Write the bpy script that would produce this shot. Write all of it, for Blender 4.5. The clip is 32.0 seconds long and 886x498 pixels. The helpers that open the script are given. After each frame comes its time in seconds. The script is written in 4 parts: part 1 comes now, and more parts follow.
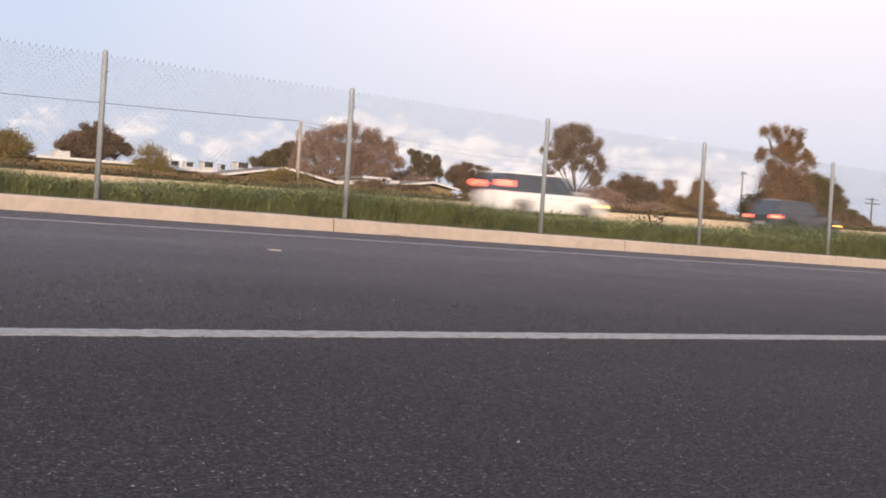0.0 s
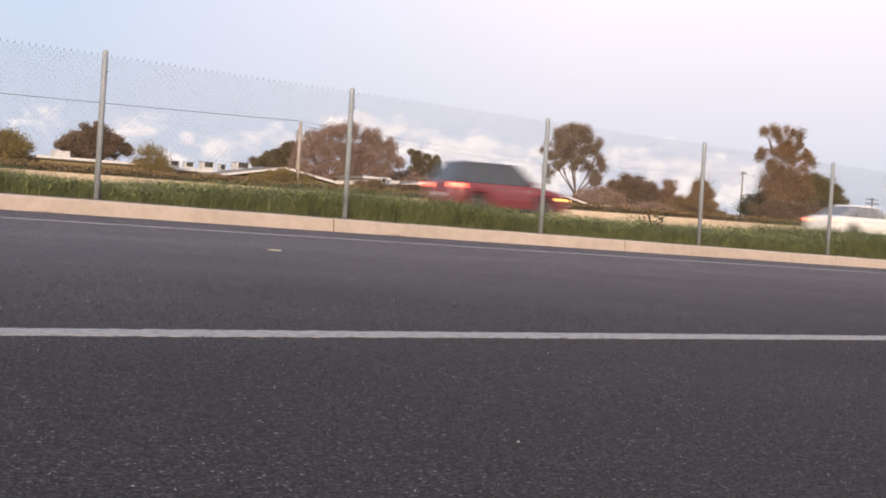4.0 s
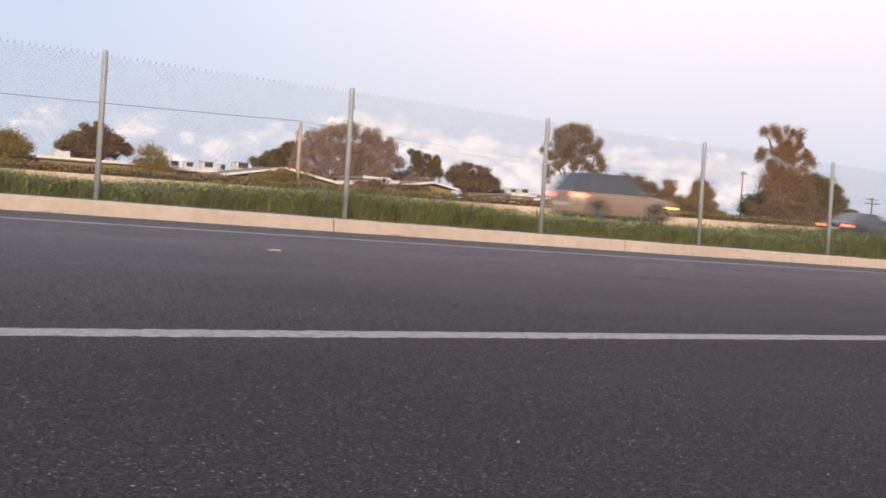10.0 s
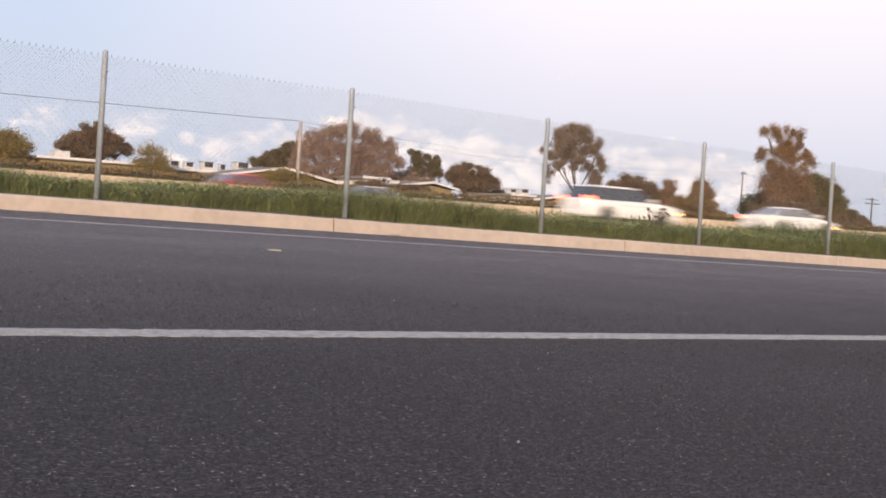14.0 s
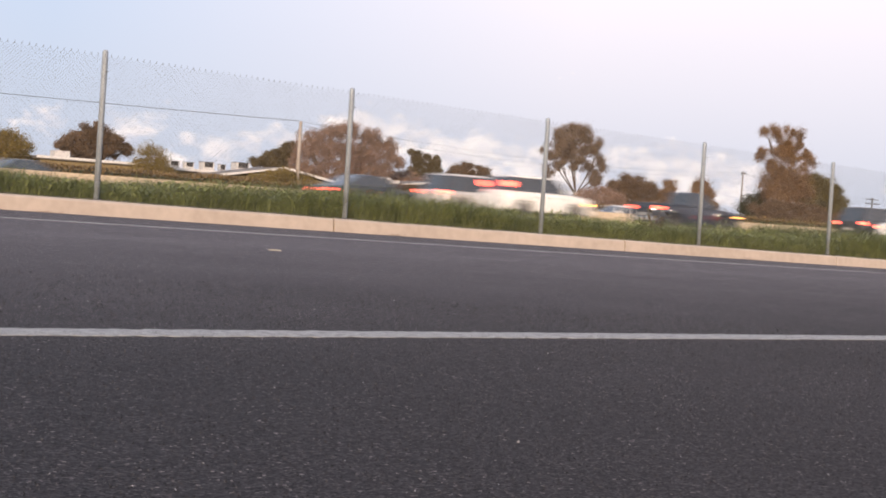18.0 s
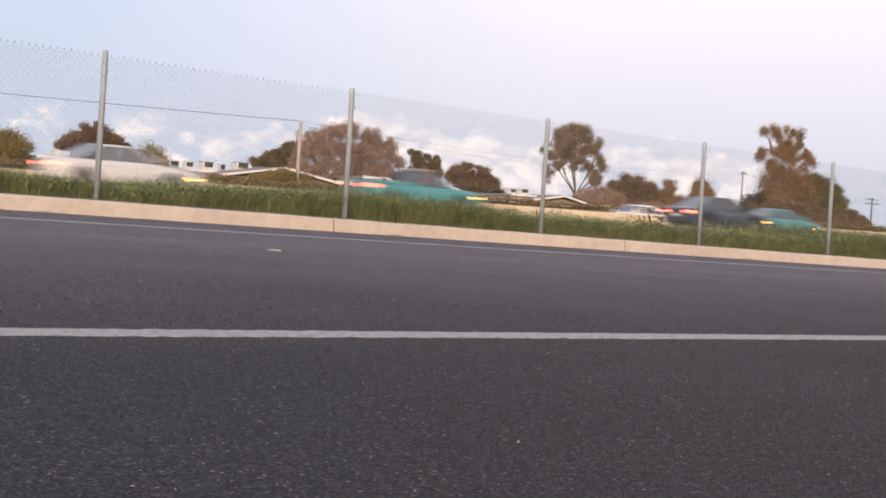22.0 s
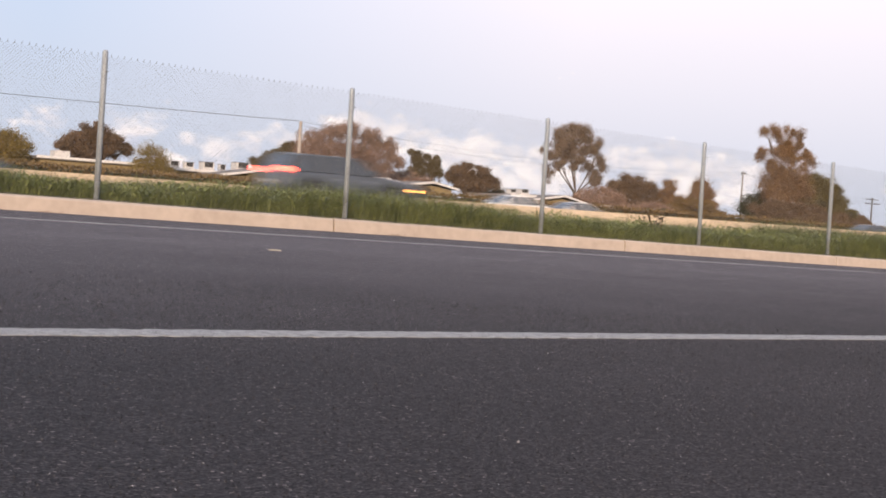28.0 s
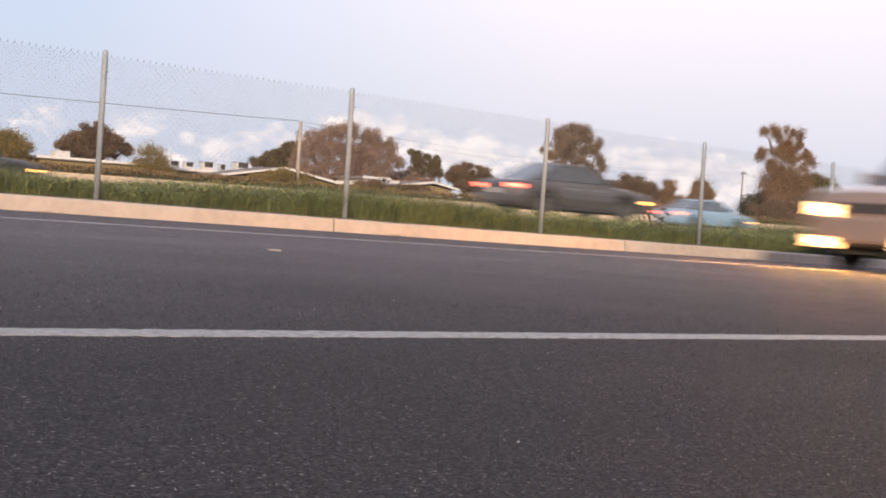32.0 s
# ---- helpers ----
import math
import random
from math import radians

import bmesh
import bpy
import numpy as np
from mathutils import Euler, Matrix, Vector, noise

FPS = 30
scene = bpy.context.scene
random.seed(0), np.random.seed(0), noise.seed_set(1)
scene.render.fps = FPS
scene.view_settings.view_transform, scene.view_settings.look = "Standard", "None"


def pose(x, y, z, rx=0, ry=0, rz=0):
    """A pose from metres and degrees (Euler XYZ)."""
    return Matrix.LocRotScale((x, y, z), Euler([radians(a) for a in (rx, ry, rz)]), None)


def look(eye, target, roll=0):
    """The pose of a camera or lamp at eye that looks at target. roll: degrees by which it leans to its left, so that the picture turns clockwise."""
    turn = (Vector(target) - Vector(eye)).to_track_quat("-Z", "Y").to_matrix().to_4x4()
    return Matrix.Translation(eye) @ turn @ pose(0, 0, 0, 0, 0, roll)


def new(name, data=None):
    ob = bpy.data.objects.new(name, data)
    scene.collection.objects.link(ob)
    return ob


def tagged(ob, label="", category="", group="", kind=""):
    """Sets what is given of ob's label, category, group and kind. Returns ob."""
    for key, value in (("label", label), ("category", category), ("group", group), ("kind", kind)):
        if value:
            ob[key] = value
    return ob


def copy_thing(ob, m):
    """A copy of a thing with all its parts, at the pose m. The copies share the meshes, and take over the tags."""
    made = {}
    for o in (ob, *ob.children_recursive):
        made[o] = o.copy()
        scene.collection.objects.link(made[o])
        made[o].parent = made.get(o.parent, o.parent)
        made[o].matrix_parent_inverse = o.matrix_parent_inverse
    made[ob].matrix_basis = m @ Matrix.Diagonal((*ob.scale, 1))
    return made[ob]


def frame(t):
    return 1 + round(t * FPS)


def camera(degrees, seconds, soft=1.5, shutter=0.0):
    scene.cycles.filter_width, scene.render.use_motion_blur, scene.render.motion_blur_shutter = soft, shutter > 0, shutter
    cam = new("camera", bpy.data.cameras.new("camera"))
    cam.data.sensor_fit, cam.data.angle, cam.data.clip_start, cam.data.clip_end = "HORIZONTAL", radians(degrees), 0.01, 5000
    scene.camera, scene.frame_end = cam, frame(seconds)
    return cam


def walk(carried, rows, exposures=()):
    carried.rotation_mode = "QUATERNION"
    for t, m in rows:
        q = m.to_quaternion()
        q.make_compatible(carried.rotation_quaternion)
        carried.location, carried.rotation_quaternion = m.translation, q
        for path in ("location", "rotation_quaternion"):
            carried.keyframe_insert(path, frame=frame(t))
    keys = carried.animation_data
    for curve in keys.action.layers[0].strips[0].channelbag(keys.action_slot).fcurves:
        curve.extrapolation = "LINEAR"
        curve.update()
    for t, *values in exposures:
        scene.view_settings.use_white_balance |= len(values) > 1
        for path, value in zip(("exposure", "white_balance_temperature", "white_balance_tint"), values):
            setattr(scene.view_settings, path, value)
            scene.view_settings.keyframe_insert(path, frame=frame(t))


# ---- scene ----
# The camera stands on the roadside, a hand's width above the asphalt.
cam = camera(37.65, 32.0, soft=1.85, shutter=0.85)
EYE = Matrix(((0.83256, -0.04011, -0.55248, 0.0), (-0.55053, 0.05050, -0.83329, 0.0), (0.06133, 0.99792, 0.01996, 0.197), (0, 0, 0, 1)))
walk(cam, [(0.0, EYE), (32.0, EYE)], exposures=[(0.0, 0.0), (32.0, 0.0)])

# ---- light ----
SUN_EL, SUN_AZ = radians(11.0), radians(219.0)     # low sun behind the camera; azimuth clockwise from +Y


def make_world():
    w = bpy.data.worlds.new("evening_sky")
    scene.world = w
    w.use_nodes = True
    n, k = w.node_tree.nodes, w.node_tree.links
    n.clear()
    out, bg = n.new("ShaderNodeOutputWorld"), n.new("ShaderNodeBackground")
    sky = n.new("ShaderNodeTexSky")
    sky.sky_type, sky.sun_disc = "NISHITA", False
    sky.sun_elevation, sky.sun_rotation = SUN_EL, SUN_AZ
    sky.air_density, sky.dust_density, sky.ozone_density = 1.0, 1.2, 1.0
    tc = n.new("ShaderNodeTexCoord")
    sep = n.new("ShaderNodeSeparateXYZ")
    k.new(tc.outputs["Generated"], sep.inputs[0])
    # thin high veil that whitens the whole sky
    veil = n.new("ShaderNodeMix")
    veil.data_type = "RGBA"
    veil.inputs["Factor"].default_value = 0.88
    side = n.new("ShaderNodeMapRange")              # paler towards the east, bluer towards the north
    side.inputs["From Min"].default_value, side.inputs["From Max"].default_value = 0.28, 0.62
    k.new(sep.outputs["X"], side.inputs["Value"])
    tint = n.new("ShaderNodeMix")
    tint.data_type = "RGBA"
    tint.inputs["A"].default_value, tint.inputs["B"].default_value = (6.9, 7.9, 10.1, 1), (11.6, 10.4, 11.2, 1)
    k.new(side.outputs[0], tint.inputs["Factor"])
    k.new(tint.outputs["Result"], veil.inputs["B"])
    k.new(sky.outputs[0], veil.inputs["A"])
    # cumulus banks low over the horizon: (x, y, z) of each bank's heart and its radius
    banks = (
        (0.268, 0.962, 0.089, 0.020),
        (0.257, 0.965, 0.082, 0.015),
        (0.335, 0.940, 0.094, 0.022),
        (0.354, 0.933, 0.096, 0.022),
        (0.345, 0.937, 0.080, 0.026),
        (0.376, 0.925, 0.075, 0.022),
        (0.396, 0.917, 0.069, 0.022),
        (0.332, 0.942, 0.066, 0.020),
        (0.419, 0.907, 0.072, 0.022),
        (0.442, 0.896, 0.079, 0.022),
        (0.478, 0.875, 0.107, 0.017),
        (0.493, 0.867, 0.106, 0.020),
        (0.512, 0.856, 0.102, 0.022),
        (0.528, 0.847, 0.093, 0.020),
        (0.539, 0.840, 0.080, 0.017),
        (0.575, 0.816, 0.089, 0.021),
        (0.565, 0.824, 0.076, 0.022),
        (0.589, 0.806, 0.080, 0.022),
        (0.602, 0.797, 0.071, 0.022),
        (0.554, 0.831, 0.072, 0.020),
        (0.608, 0.792, 0.084, 0.015),
        (0.648, 0.759, 0.082, 0.016),
        (0.663, 0.747, 0.082, 0.018),
        (0.676, 0.735, 0.076, 0.020),
        (0.691, 0.721, 0.079, 0.020),
        (0.706, 0.706, 0.073, 0.022),
        (0.718, 0.694, 0.065, 0.024),
        (0.695, 0.718, 0.062, 0.026),
        (0.583, 0.811, 0.059, 0.026),
        (0.611, 0.790, 0.056, 0.026),
        (0.373, 0.927, 0.052, 0.022),
    )
    mp = n.new("ShaderNodeMapping")
    mp.inputs["Scale"].default_value = (1.0, 1.0, 1.5)
    k.new(tc.outputs["Generated"], mp.inputs[0])
    ns = n.new("ShaderNodeTexNoise")
    ns.inputs["Scale"].default_value, ns.inputs["Detail"].default_value, ns.inputs["Roughness"].default_value = 38.0, 9.0, 0.58
    k.new(mp.outputs[0], ns.inputs["Vector"])
    wide = n.new("ShaderNodeTexNoise")
    wide.inputs["Scale"].default_value, wide.inputs["Detail"].default_value = 9.0, 3.0
    k.new(mp.outputs[0], wide.inputs["Vector"])
    most = None
    for x, y, z, r in banks:
        far = n.new("ShaderNodeVectorMath")
        far.operation = "DISTANCE"
        far.inputs[1].default_value = (x, y, z)
        k.new(mp.outputs[0], far.inputs[0])
        near = n.new("ShaderNodeMapRange")
        near.inputs["From Min"].default_value, near.inputs["From Max"].default_value = 0.0, r * 1.9
        near.inputs["To Min"].default_value, near.inputs["To Max"].default_value = (0.36 if x < 0.46 else 0.47), 0.0   # thinner towards the north
        k.new(far.outputs["Value"], near.inputs["Value"])
        if most:
            top = n.new("ShaderNodeMath")
            top.operation = "MAXIMUM"
            k.new(most.outputs[0], top.inputs[0])
            k.new(near.outputs[0], top.inputs[1])
            most = top
        else:
            most = near
    add = n.new("ShaderNodeMath")
    add.operation = "ADD"
    k.new(ns.outputs["Fac"], add.inputs[0])
    k.new(most.outputs[0], add.inputs[1])
    low2 = n.new("ShaderNodeMapRange")               # a general bank that thickens towards the horizon
    low2.inputs["From Min"].default_value, low2.inputs["From Max"].default_value = 0.0, 0.075
    low2.inputs["To Min"].default_value, low2.inputs["To Max"].default_value = 0.01, -0.12
    k.new(sep.outputs["Z"], low2.inputs["Value"])
    add2 = n.new("ShaderNodeMath")
    add2.operation = "ADD"
    k.new(add.outputs[0], add2.inputs[0])
    k.new(low2.outputs[0], add2.inputs[1])
    ramp = n.new("ShaderNodeValToRGB")
    ramp.color_ramp.elements[0].position, ramp.color_ramp.elements[1].position = 0.59, 0.79
    ramp.color_ramp.elements[0].color, ramp.color_ramp.elements[1].color = (0, 0, 0, 1), (1, 1, 1, 1)
    k.new(add2.outputs[0], ramp.inputs[0])
    # billows: the side of each lump that faces up and to the sun is lit, the rest is lavender
    over = n.new("ShaderNodeMapping")
    over.inputs["Location"].default_value, over.inputs["Scale"].default_value = (-0.004, 0.0, 0.009), (1.0, 1.0, 1.5)
    k.new(tc.outputs["Generated"], over.inputs[0])
    ns2 = n.new("ShaderNodeTexNoise")
    ns2.inputs["Scale"].default_value, ns2.inputs["Detail"].default_value, ns2.inputs["Roughness"].default_value = 38.0, 5.0, 0.5
    k.new(over.outputs[0], ns2.inputs["Vector"])
    relief = n.new("ShaderNodeMath")
    relief.operation = "SUBTRACT"
    k.new(ns.outputs["Fac"], relief.inputs[0])
    k.new(ns2.outputs["Fac"], relief.inputs[1])
    lit = n.new("ShaderNodeMath")
    lit.operation = "MULTIPLY_ADD"
    lit.inputs[1].default_value = 2.4
    k.new(relief.outputs[0], lit.inputs[0])
    k.new(wide.outputs["Fac"], lit.inputs[2])
    lit.use_clamp = True
    shade = n.new("ShaderNodeMix")
    shade.data_type = "RGBA"
    shade.inputs["A"].default_value, shade.inputs["B"].default_value = (8.0, 7.6, 8.3, 1), (11.3, 10.3, 10.1, 1)
    k.new(lit.outputs[0], shade.inputs["Factor"])
    cloud = n.new("ShaderNodeMix")
    cloud.data_type = "RGBA"
    k.new(shade.outputs["Result"], cloud.inputs["B"])
    k.new(ramp.outputs[0], cloud.inputs["Factor"])
    # bluer gaps low between the clouds
    low = n.new("ShaderNodeMix")
    low.data_type = "RGBA"
    low.inputs["B"].default_value = (6.4, 6.8, 8.0, 1)
    lowf = n.new("ShaderNodeMapRange")
    lowf.inputs["From Min"].default_value, lowf.inputs["From Max"].default_value = 0.03, 0.18
    lowf.inputs["To Min"].default_value, lowf.inputs["To Max"].default_value = 0.9, 0.0
    k.new(sep.outputs["Z"], lowf.inputs["Value"])
    k.new(lowf.outputs[0], low.inputs["Factor"])
    k.new(veil.outputs["Result"], low.inputs["A"])
    k.new(low.outputs["Result"], cloud.inputs["A"])
    k.new(cloud.outputs["Result"], bg.inputs["Color"])
    bg.inputs["Strength"].default_value = 0.1
    k.new(bg.outputs[0], out.inputs[0])


make_world()
sun = new("sun", bpy.data.lights.new("sun", "SUN"))
sun.data.energy, sun.data.angle, sun.data.color = 5.0, radians(0.6), (1.0, 0.74, 0.50)
d = Vector((math.sin(SUN_AZ) * math.cos(SUN_EL), math.cos(SUN_AZ) * math.cos(SUN_EL), math.sin(SUN_EL)))
sun.matrix_world = look(d * 50, (0, 0, 0))


# ---- materials ----
def material(name, base, rough=0.7, metal=0.0, vary=0.25, scale=6.0, fine=80.0, bump=0.15, second=None, island=False, rnd=0.0, coat=0.0, spec=0.5):
    """Base colour broken up by a coarse and a fine noise, with a fine bump."""
    m = bpy.data.materials.new(name)
    m.use_nodes = True
    n, k = m.node_tree.nodes, m.node_tree.links
    b = n["Principled BSDF"]
    b.inputs["Roughness"].default_value, b.inputs["Metallic"].default_value = rough, metal
    b.inputs["Coat Weight"].default_value, b.inputs["Coat Roughness"].default_value = coat, 0.08
    b.inputs["Specular IOR Level"].default_value = spec
    tc = n.new("ShaderNodeTexCoord")
    n1, n2 = n.new("ShaderNodeTexNoise"), n.new("ShaderNodeTexNoise")
    for q, s in ((n1, scale), (n2, fine)):
        q.inputs["Scale"].default_value, q.inputs["Detail"].default_value = s, 4.0
        k.new(tc.outputs["Object"], q.inputs["Vector"])
    add = n.new("ShaderNodeMath")
    add.operation = "ADD"
    k.new(n1.outputs["Fac"], add.inputs[0])
    k.new(n2.outputs["Fac"], add.inputs[1])
    src = add
    if island or rnd:
        g = n.new("ShaderNodeNewGeometry" if island else "ShaderNodeObjectInfo")
        mul = n.new("ShaderNodeMath")
        mul.operation = "MULTIPLY_ADD"
        mul.inputs[1].default_value, mul.inputs[2].default_value = (rnd or 0.8), -(rnd or 0.8) / 2
        k.new(g.outputs["Random Per Island" if island else "Random"], mul.inputs[0])
        src = n.new("ShaderNodeMath")
        src.operation = "ADD"
        k.new(add.outputs[0], src.inputs[0])
        k.new(mul.outputs[0], src.inputs[1])
    r = n.new("ShaderNodeMapRange")
    r.inputs["From Min"].default_value, r.inputs["From Max"].default_value = 0.6, 1.4
    k.new(src.outputs[0], r.inputs["Value"])
    mix = n.new("ShaderNodeMix")
    mix.data_type = "RGBA"
    lo = [max(0, c * (1 - vary)) for c in base]
    hi = list(second) if second else [min(1, c * (1 + vary)) for c in base]
    mix.inputs["A"].default_value, mix.inputs["B"].default_value = (*lo, 1), (*hi, 1)
    k.new(r.outputs[0], mix.inputs["Factor"])
    k.new(mix.outputs["Result"], b.inputs["Base Color"])
    if bump:
        bp = n.new("ShaderNodeBump")
        bp.inputs["Strength"].default_value, bp.inputs["Distance"].default_value = bump, 0.01
        k.new(n2.outputs["Fac"], bp.inputs["Height"])
        k.new(bp.outputs[0], b.inputs["Normal"])
    return m


def glow(name, base, colour, strength):
    m = material(name, base, 0.2, vary=0.05, bump=0)
    b = m.node_tree.nodes["Principled BSDF"]
    b.inputs["Emission Color"].default_value, b.inputs["Emission Strength"].default_value = (*colour, 1), strength
    return m


def asphalt_material():
    m = bpy.data.materials.new("ramp_asphalt")
    m.use_nodes = True
    n, k = m.node_tree.nodes, m.node_tree.links
    b = n["Principled BSDF"]
    b.inputs["Roughness"].default_value = 0.8
    b.inputs["Specular IOR Level"].default_value = 0.16
    tc = n.new("ShaderNodeTexCoord")
    vo = n.new("ShaderNodeTexVoronoi")
    vo.inputs["Scale"].default_value = 400.0
    k.new(tc.outputs["Object"], vo.inputs["Vector"])
    big, mid = n.new("ShaderNodeTexNoise"), n.new("ShaderNodeTexNoise")
    big.inputs["Scale"].default_value, mid.inputs["Scale"].default_value = 1.3, 95.0
    big.inputs["Detail"].default_value, mid.inputs["Detail"].default_value = 5.0, 6.0
    k.new(tc.outputs["Object"], big.inputs["Vector"])
    k.new(tc.outputs["Object"], mid.inputs["Vector"])
    sep = n.new("ShaderNodeSeparateColor")
    k.new(vo.outputs["Color"], sep.inputs[0])
    stone = n.new("ShaderNodeValToRGB")           # each stone of the aggregate takes its own grey, a few are pale
    e = stone.color_ramp.elements
    e[0].position, e[0].color = 0.0, (0.008, 0.008, 0.009, 1)
    e[1].position, e[1].color = 1.0, (0.30, 0.26, 0.25, 1)
    for pos, c in ((0.08, (0.013, 0.0117, 0.0126, 1)), (0.45, (0.0305, 0.0274, 0.0295, 1)), (0.88, (0.058, 0.0515, 0.0555, 1)), (0.985, (0.10, 0.085, 0.089, 1))):
        q = e.new(pos)
        q.color = c
    k.new(sep.outputs[0], stone.inputs[0])
    tone = n.new("ShaderNodeMapRange")
    tone.inputs["From Min"].default_value, tone.inputs["From Max"].default_value = 0.3, 0.7
    tone.inputs["To Min"].default_value, tone.inputs["To Max"].default_value = 0.88, 1.12
    k.new(big.outputs["Fac"], tone.inputs["Value"])
    tone2 = n.new("ShaderNodeMapRange")
    tone2.inputs["From Min"].default_value, tone2.inputs["From Max"].default_value = 0.3, 0.7
    tone2.inputs["To Min"].default_value, tone2.inputs["To Max"].default_value = 0.80, 1.20
    k.new(mid.outputs["Fac"], tone2.inputs["Value"])
    # lighter worn band and paving seams along the lane, over a painted brightness gradient
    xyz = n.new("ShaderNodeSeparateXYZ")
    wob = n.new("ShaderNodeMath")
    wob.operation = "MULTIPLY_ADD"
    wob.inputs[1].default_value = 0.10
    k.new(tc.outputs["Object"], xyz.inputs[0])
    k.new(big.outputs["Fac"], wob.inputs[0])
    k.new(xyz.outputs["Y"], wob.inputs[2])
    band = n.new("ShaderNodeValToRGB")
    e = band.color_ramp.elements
    # near edge dimmed, far lanes raised: lens falloff and grazing light as colour
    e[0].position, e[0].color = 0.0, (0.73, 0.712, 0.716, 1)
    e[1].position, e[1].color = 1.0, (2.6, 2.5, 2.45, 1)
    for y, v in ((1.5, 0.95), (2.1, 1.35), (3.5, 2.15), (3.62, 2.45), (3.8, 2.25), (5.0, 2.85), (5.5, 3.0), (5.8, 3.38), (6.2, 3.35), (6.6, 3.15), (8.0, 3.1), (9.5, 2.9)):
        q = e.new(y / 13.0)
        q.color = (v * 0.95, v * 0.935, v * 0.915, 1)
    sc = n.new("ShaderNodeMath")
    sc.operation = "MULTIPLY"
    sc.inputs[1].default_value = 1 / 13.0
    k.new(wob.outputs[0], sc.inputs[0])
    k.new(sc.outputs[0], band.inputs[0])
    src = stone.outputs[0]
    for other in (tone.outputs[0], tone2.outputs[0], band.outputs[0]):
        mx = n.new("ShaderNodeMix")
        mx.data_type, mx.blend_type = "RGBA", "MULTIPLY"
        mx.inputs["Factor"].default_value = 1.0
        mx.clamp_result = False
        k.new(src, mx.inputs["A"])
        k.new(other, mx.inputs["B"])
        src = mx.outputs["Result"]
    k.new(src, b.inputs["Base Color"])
    bp = n.new("ShaderNodeBump")
    bp.inputs["Strength"].default_value, bp.inputs["Distance"].default_value = 0.4, 0.003
    k.new(vo.outputs["Distance"], bp.inputs["Height"])
    k.new(bp.outputs[0], b.inputs["Normal"])
    return m


ASPHALT = asphalt_material()
FREEWAY = material("freeway_concrete", (0.27, 0.25, 0.23), 0.9, scale=0.5, fine=20)
DIRT = material("verge_earth", (0.10, 0.085, 0.05), 0.95, scale=0.3, fine=9, second=(0.09, 0.12, 0.045))
PAINT = material("road_paint", (0.34, 0.335, 0.33), 0.75, vary=0.7, scale=60, fine=300, bump=0.5, second=(0.52, 0.515, 0.51))
PAINT_OLD = material("worn_road_paint", (0.30, 0.30, 0.305), 0.8, vary=0.4, scale=3, fine=60, bump=0.3, second=(0.50, 0.50, 0.505))
KERB = material("kerb_concrete", (0.43, 0.358, 0.305), 0.9, vary=0.12, scale=1.3, fine=9, bump=0.15, second=(0.515, 0.432, 0.373))
BARRIER = material("barrier_concrete", (0.50, 0.395, 0.28), 0.9, vary=0.22, scale=0.6, fine=9, second=(0.66, 0.53, 0.385))
GALV = material("galvanised_steel", (0.27, 0.305, 0.345), 0.6, 0.2, vary=0.2, scale=5, fine=60, bump=0.1, second=(0.40, 0.44, 0.49))
WIRE = material("dull_wire", (0.18, 0.176, 0.176), 0.6, 0.3, vary=0.15, bump=0)
GRASS = material("grass_blades", (0.118, 0.154, 0.052), 0.7, vary=0.38, scale=3.0, fine=6, bump=0, second=(0.255, 0.285, 0.105), island=True, rnd=0.45)
BARK = material("bark", (0.13, 0.095, 0.07), 0.95, vary=0.35, scale=2, fine=14, bump=0.5)
PALE_BARK = material("pale_bark", (0.16, 0.12, 0.095), 0.9, vary=0.35, scale=1.5, fine=10, bump=0.4)
WOODPOLE = material("weathered_wood", (0.36, 0.31, 0.27), 0.9, vary=0.25, scale=2, fine=30, bump=0.3)
TYRE = material("tyre_rubber", (0.02, 0.02, 0.02), 0.85, vary=0.2)
RIM = material("alloy_rim", (0.17, 0.17, 0.175), 0.45, 0.5, vary=0.1, bump=0)
GLASS = material("car_window", (0.045, 0.055, 0.070), 0.06, vary=0.1, bump=0, coat=0.6)
UNDER = material("car_underside", (0.02, 0.02, 0.02), 0.9, vary=0.2)
TRIM = material("black_trim", (0.03, 0.03, 0.032), 0.5, vary=0.2)
CHROME = material("chrome_trim", (0.6, 0.6, 0.6), 0.2, 0.9, vary=0.05, bump=0)
PLATE = material("number_plate", (0.6, 0.6, 0.58), 0.5, vary=0.05, bump=0)
TAIL = glow("tail_light", (0.35, 0.01, 0.01), (1.0, 0.10, 0.055), 14.0)
AMBER = glow("marker_light", (0.5, 0.18, 0.02), (1.0, 0.40, 0.08), 11.0)
HEAD = glow("headlight_off", (0.75, 0.75, 0.72), (1.0, 0.85, 0.6), 1.4)
HEAD_ON = glow("headlight_lit", (0.8, 0.8, 0.75), (1.0, 0.50, 0.12), 5.0)
BULB = glow("headlight_bulb", (0.8, 0.8, 0.75), (1.0, 0.40, 0.09), 8500.0)
FASCIA = material("white_fascia", (0.66, 0.64, 0.64), 0.7, vary=0.1, scale=2, fine=20)
SHINGLE = material("grey_shingle", (0.20, 0.18, 0.17), 0.95, vary=0.3, scale=1.0, fine=9, bump=0.4)
STUCCO = material("olive_stucco", (0.26, 0.20, 0.11), 0.95, vary=0.2, scale=0.8, fine=12)
STUCCO_W = material("white_stucco", (0.62, 0.58, 0.56), 0.95, vary=0.12, scale=0.8, fine=12)
METAL_BOX = material("painted_sheet_metal", (0.66, 0.64, 0.63), 0.6, 0.2, vary=0.15, scale=2, fine=20)
DARK_GRILLE = material("dark_grille", (0.035, 0.033, 0.033), 0.8, vary=0.2)
WINDOW = material("house_window", (0.03, 0.035, 0.045), 0.1, vary=0.1, bump=0)


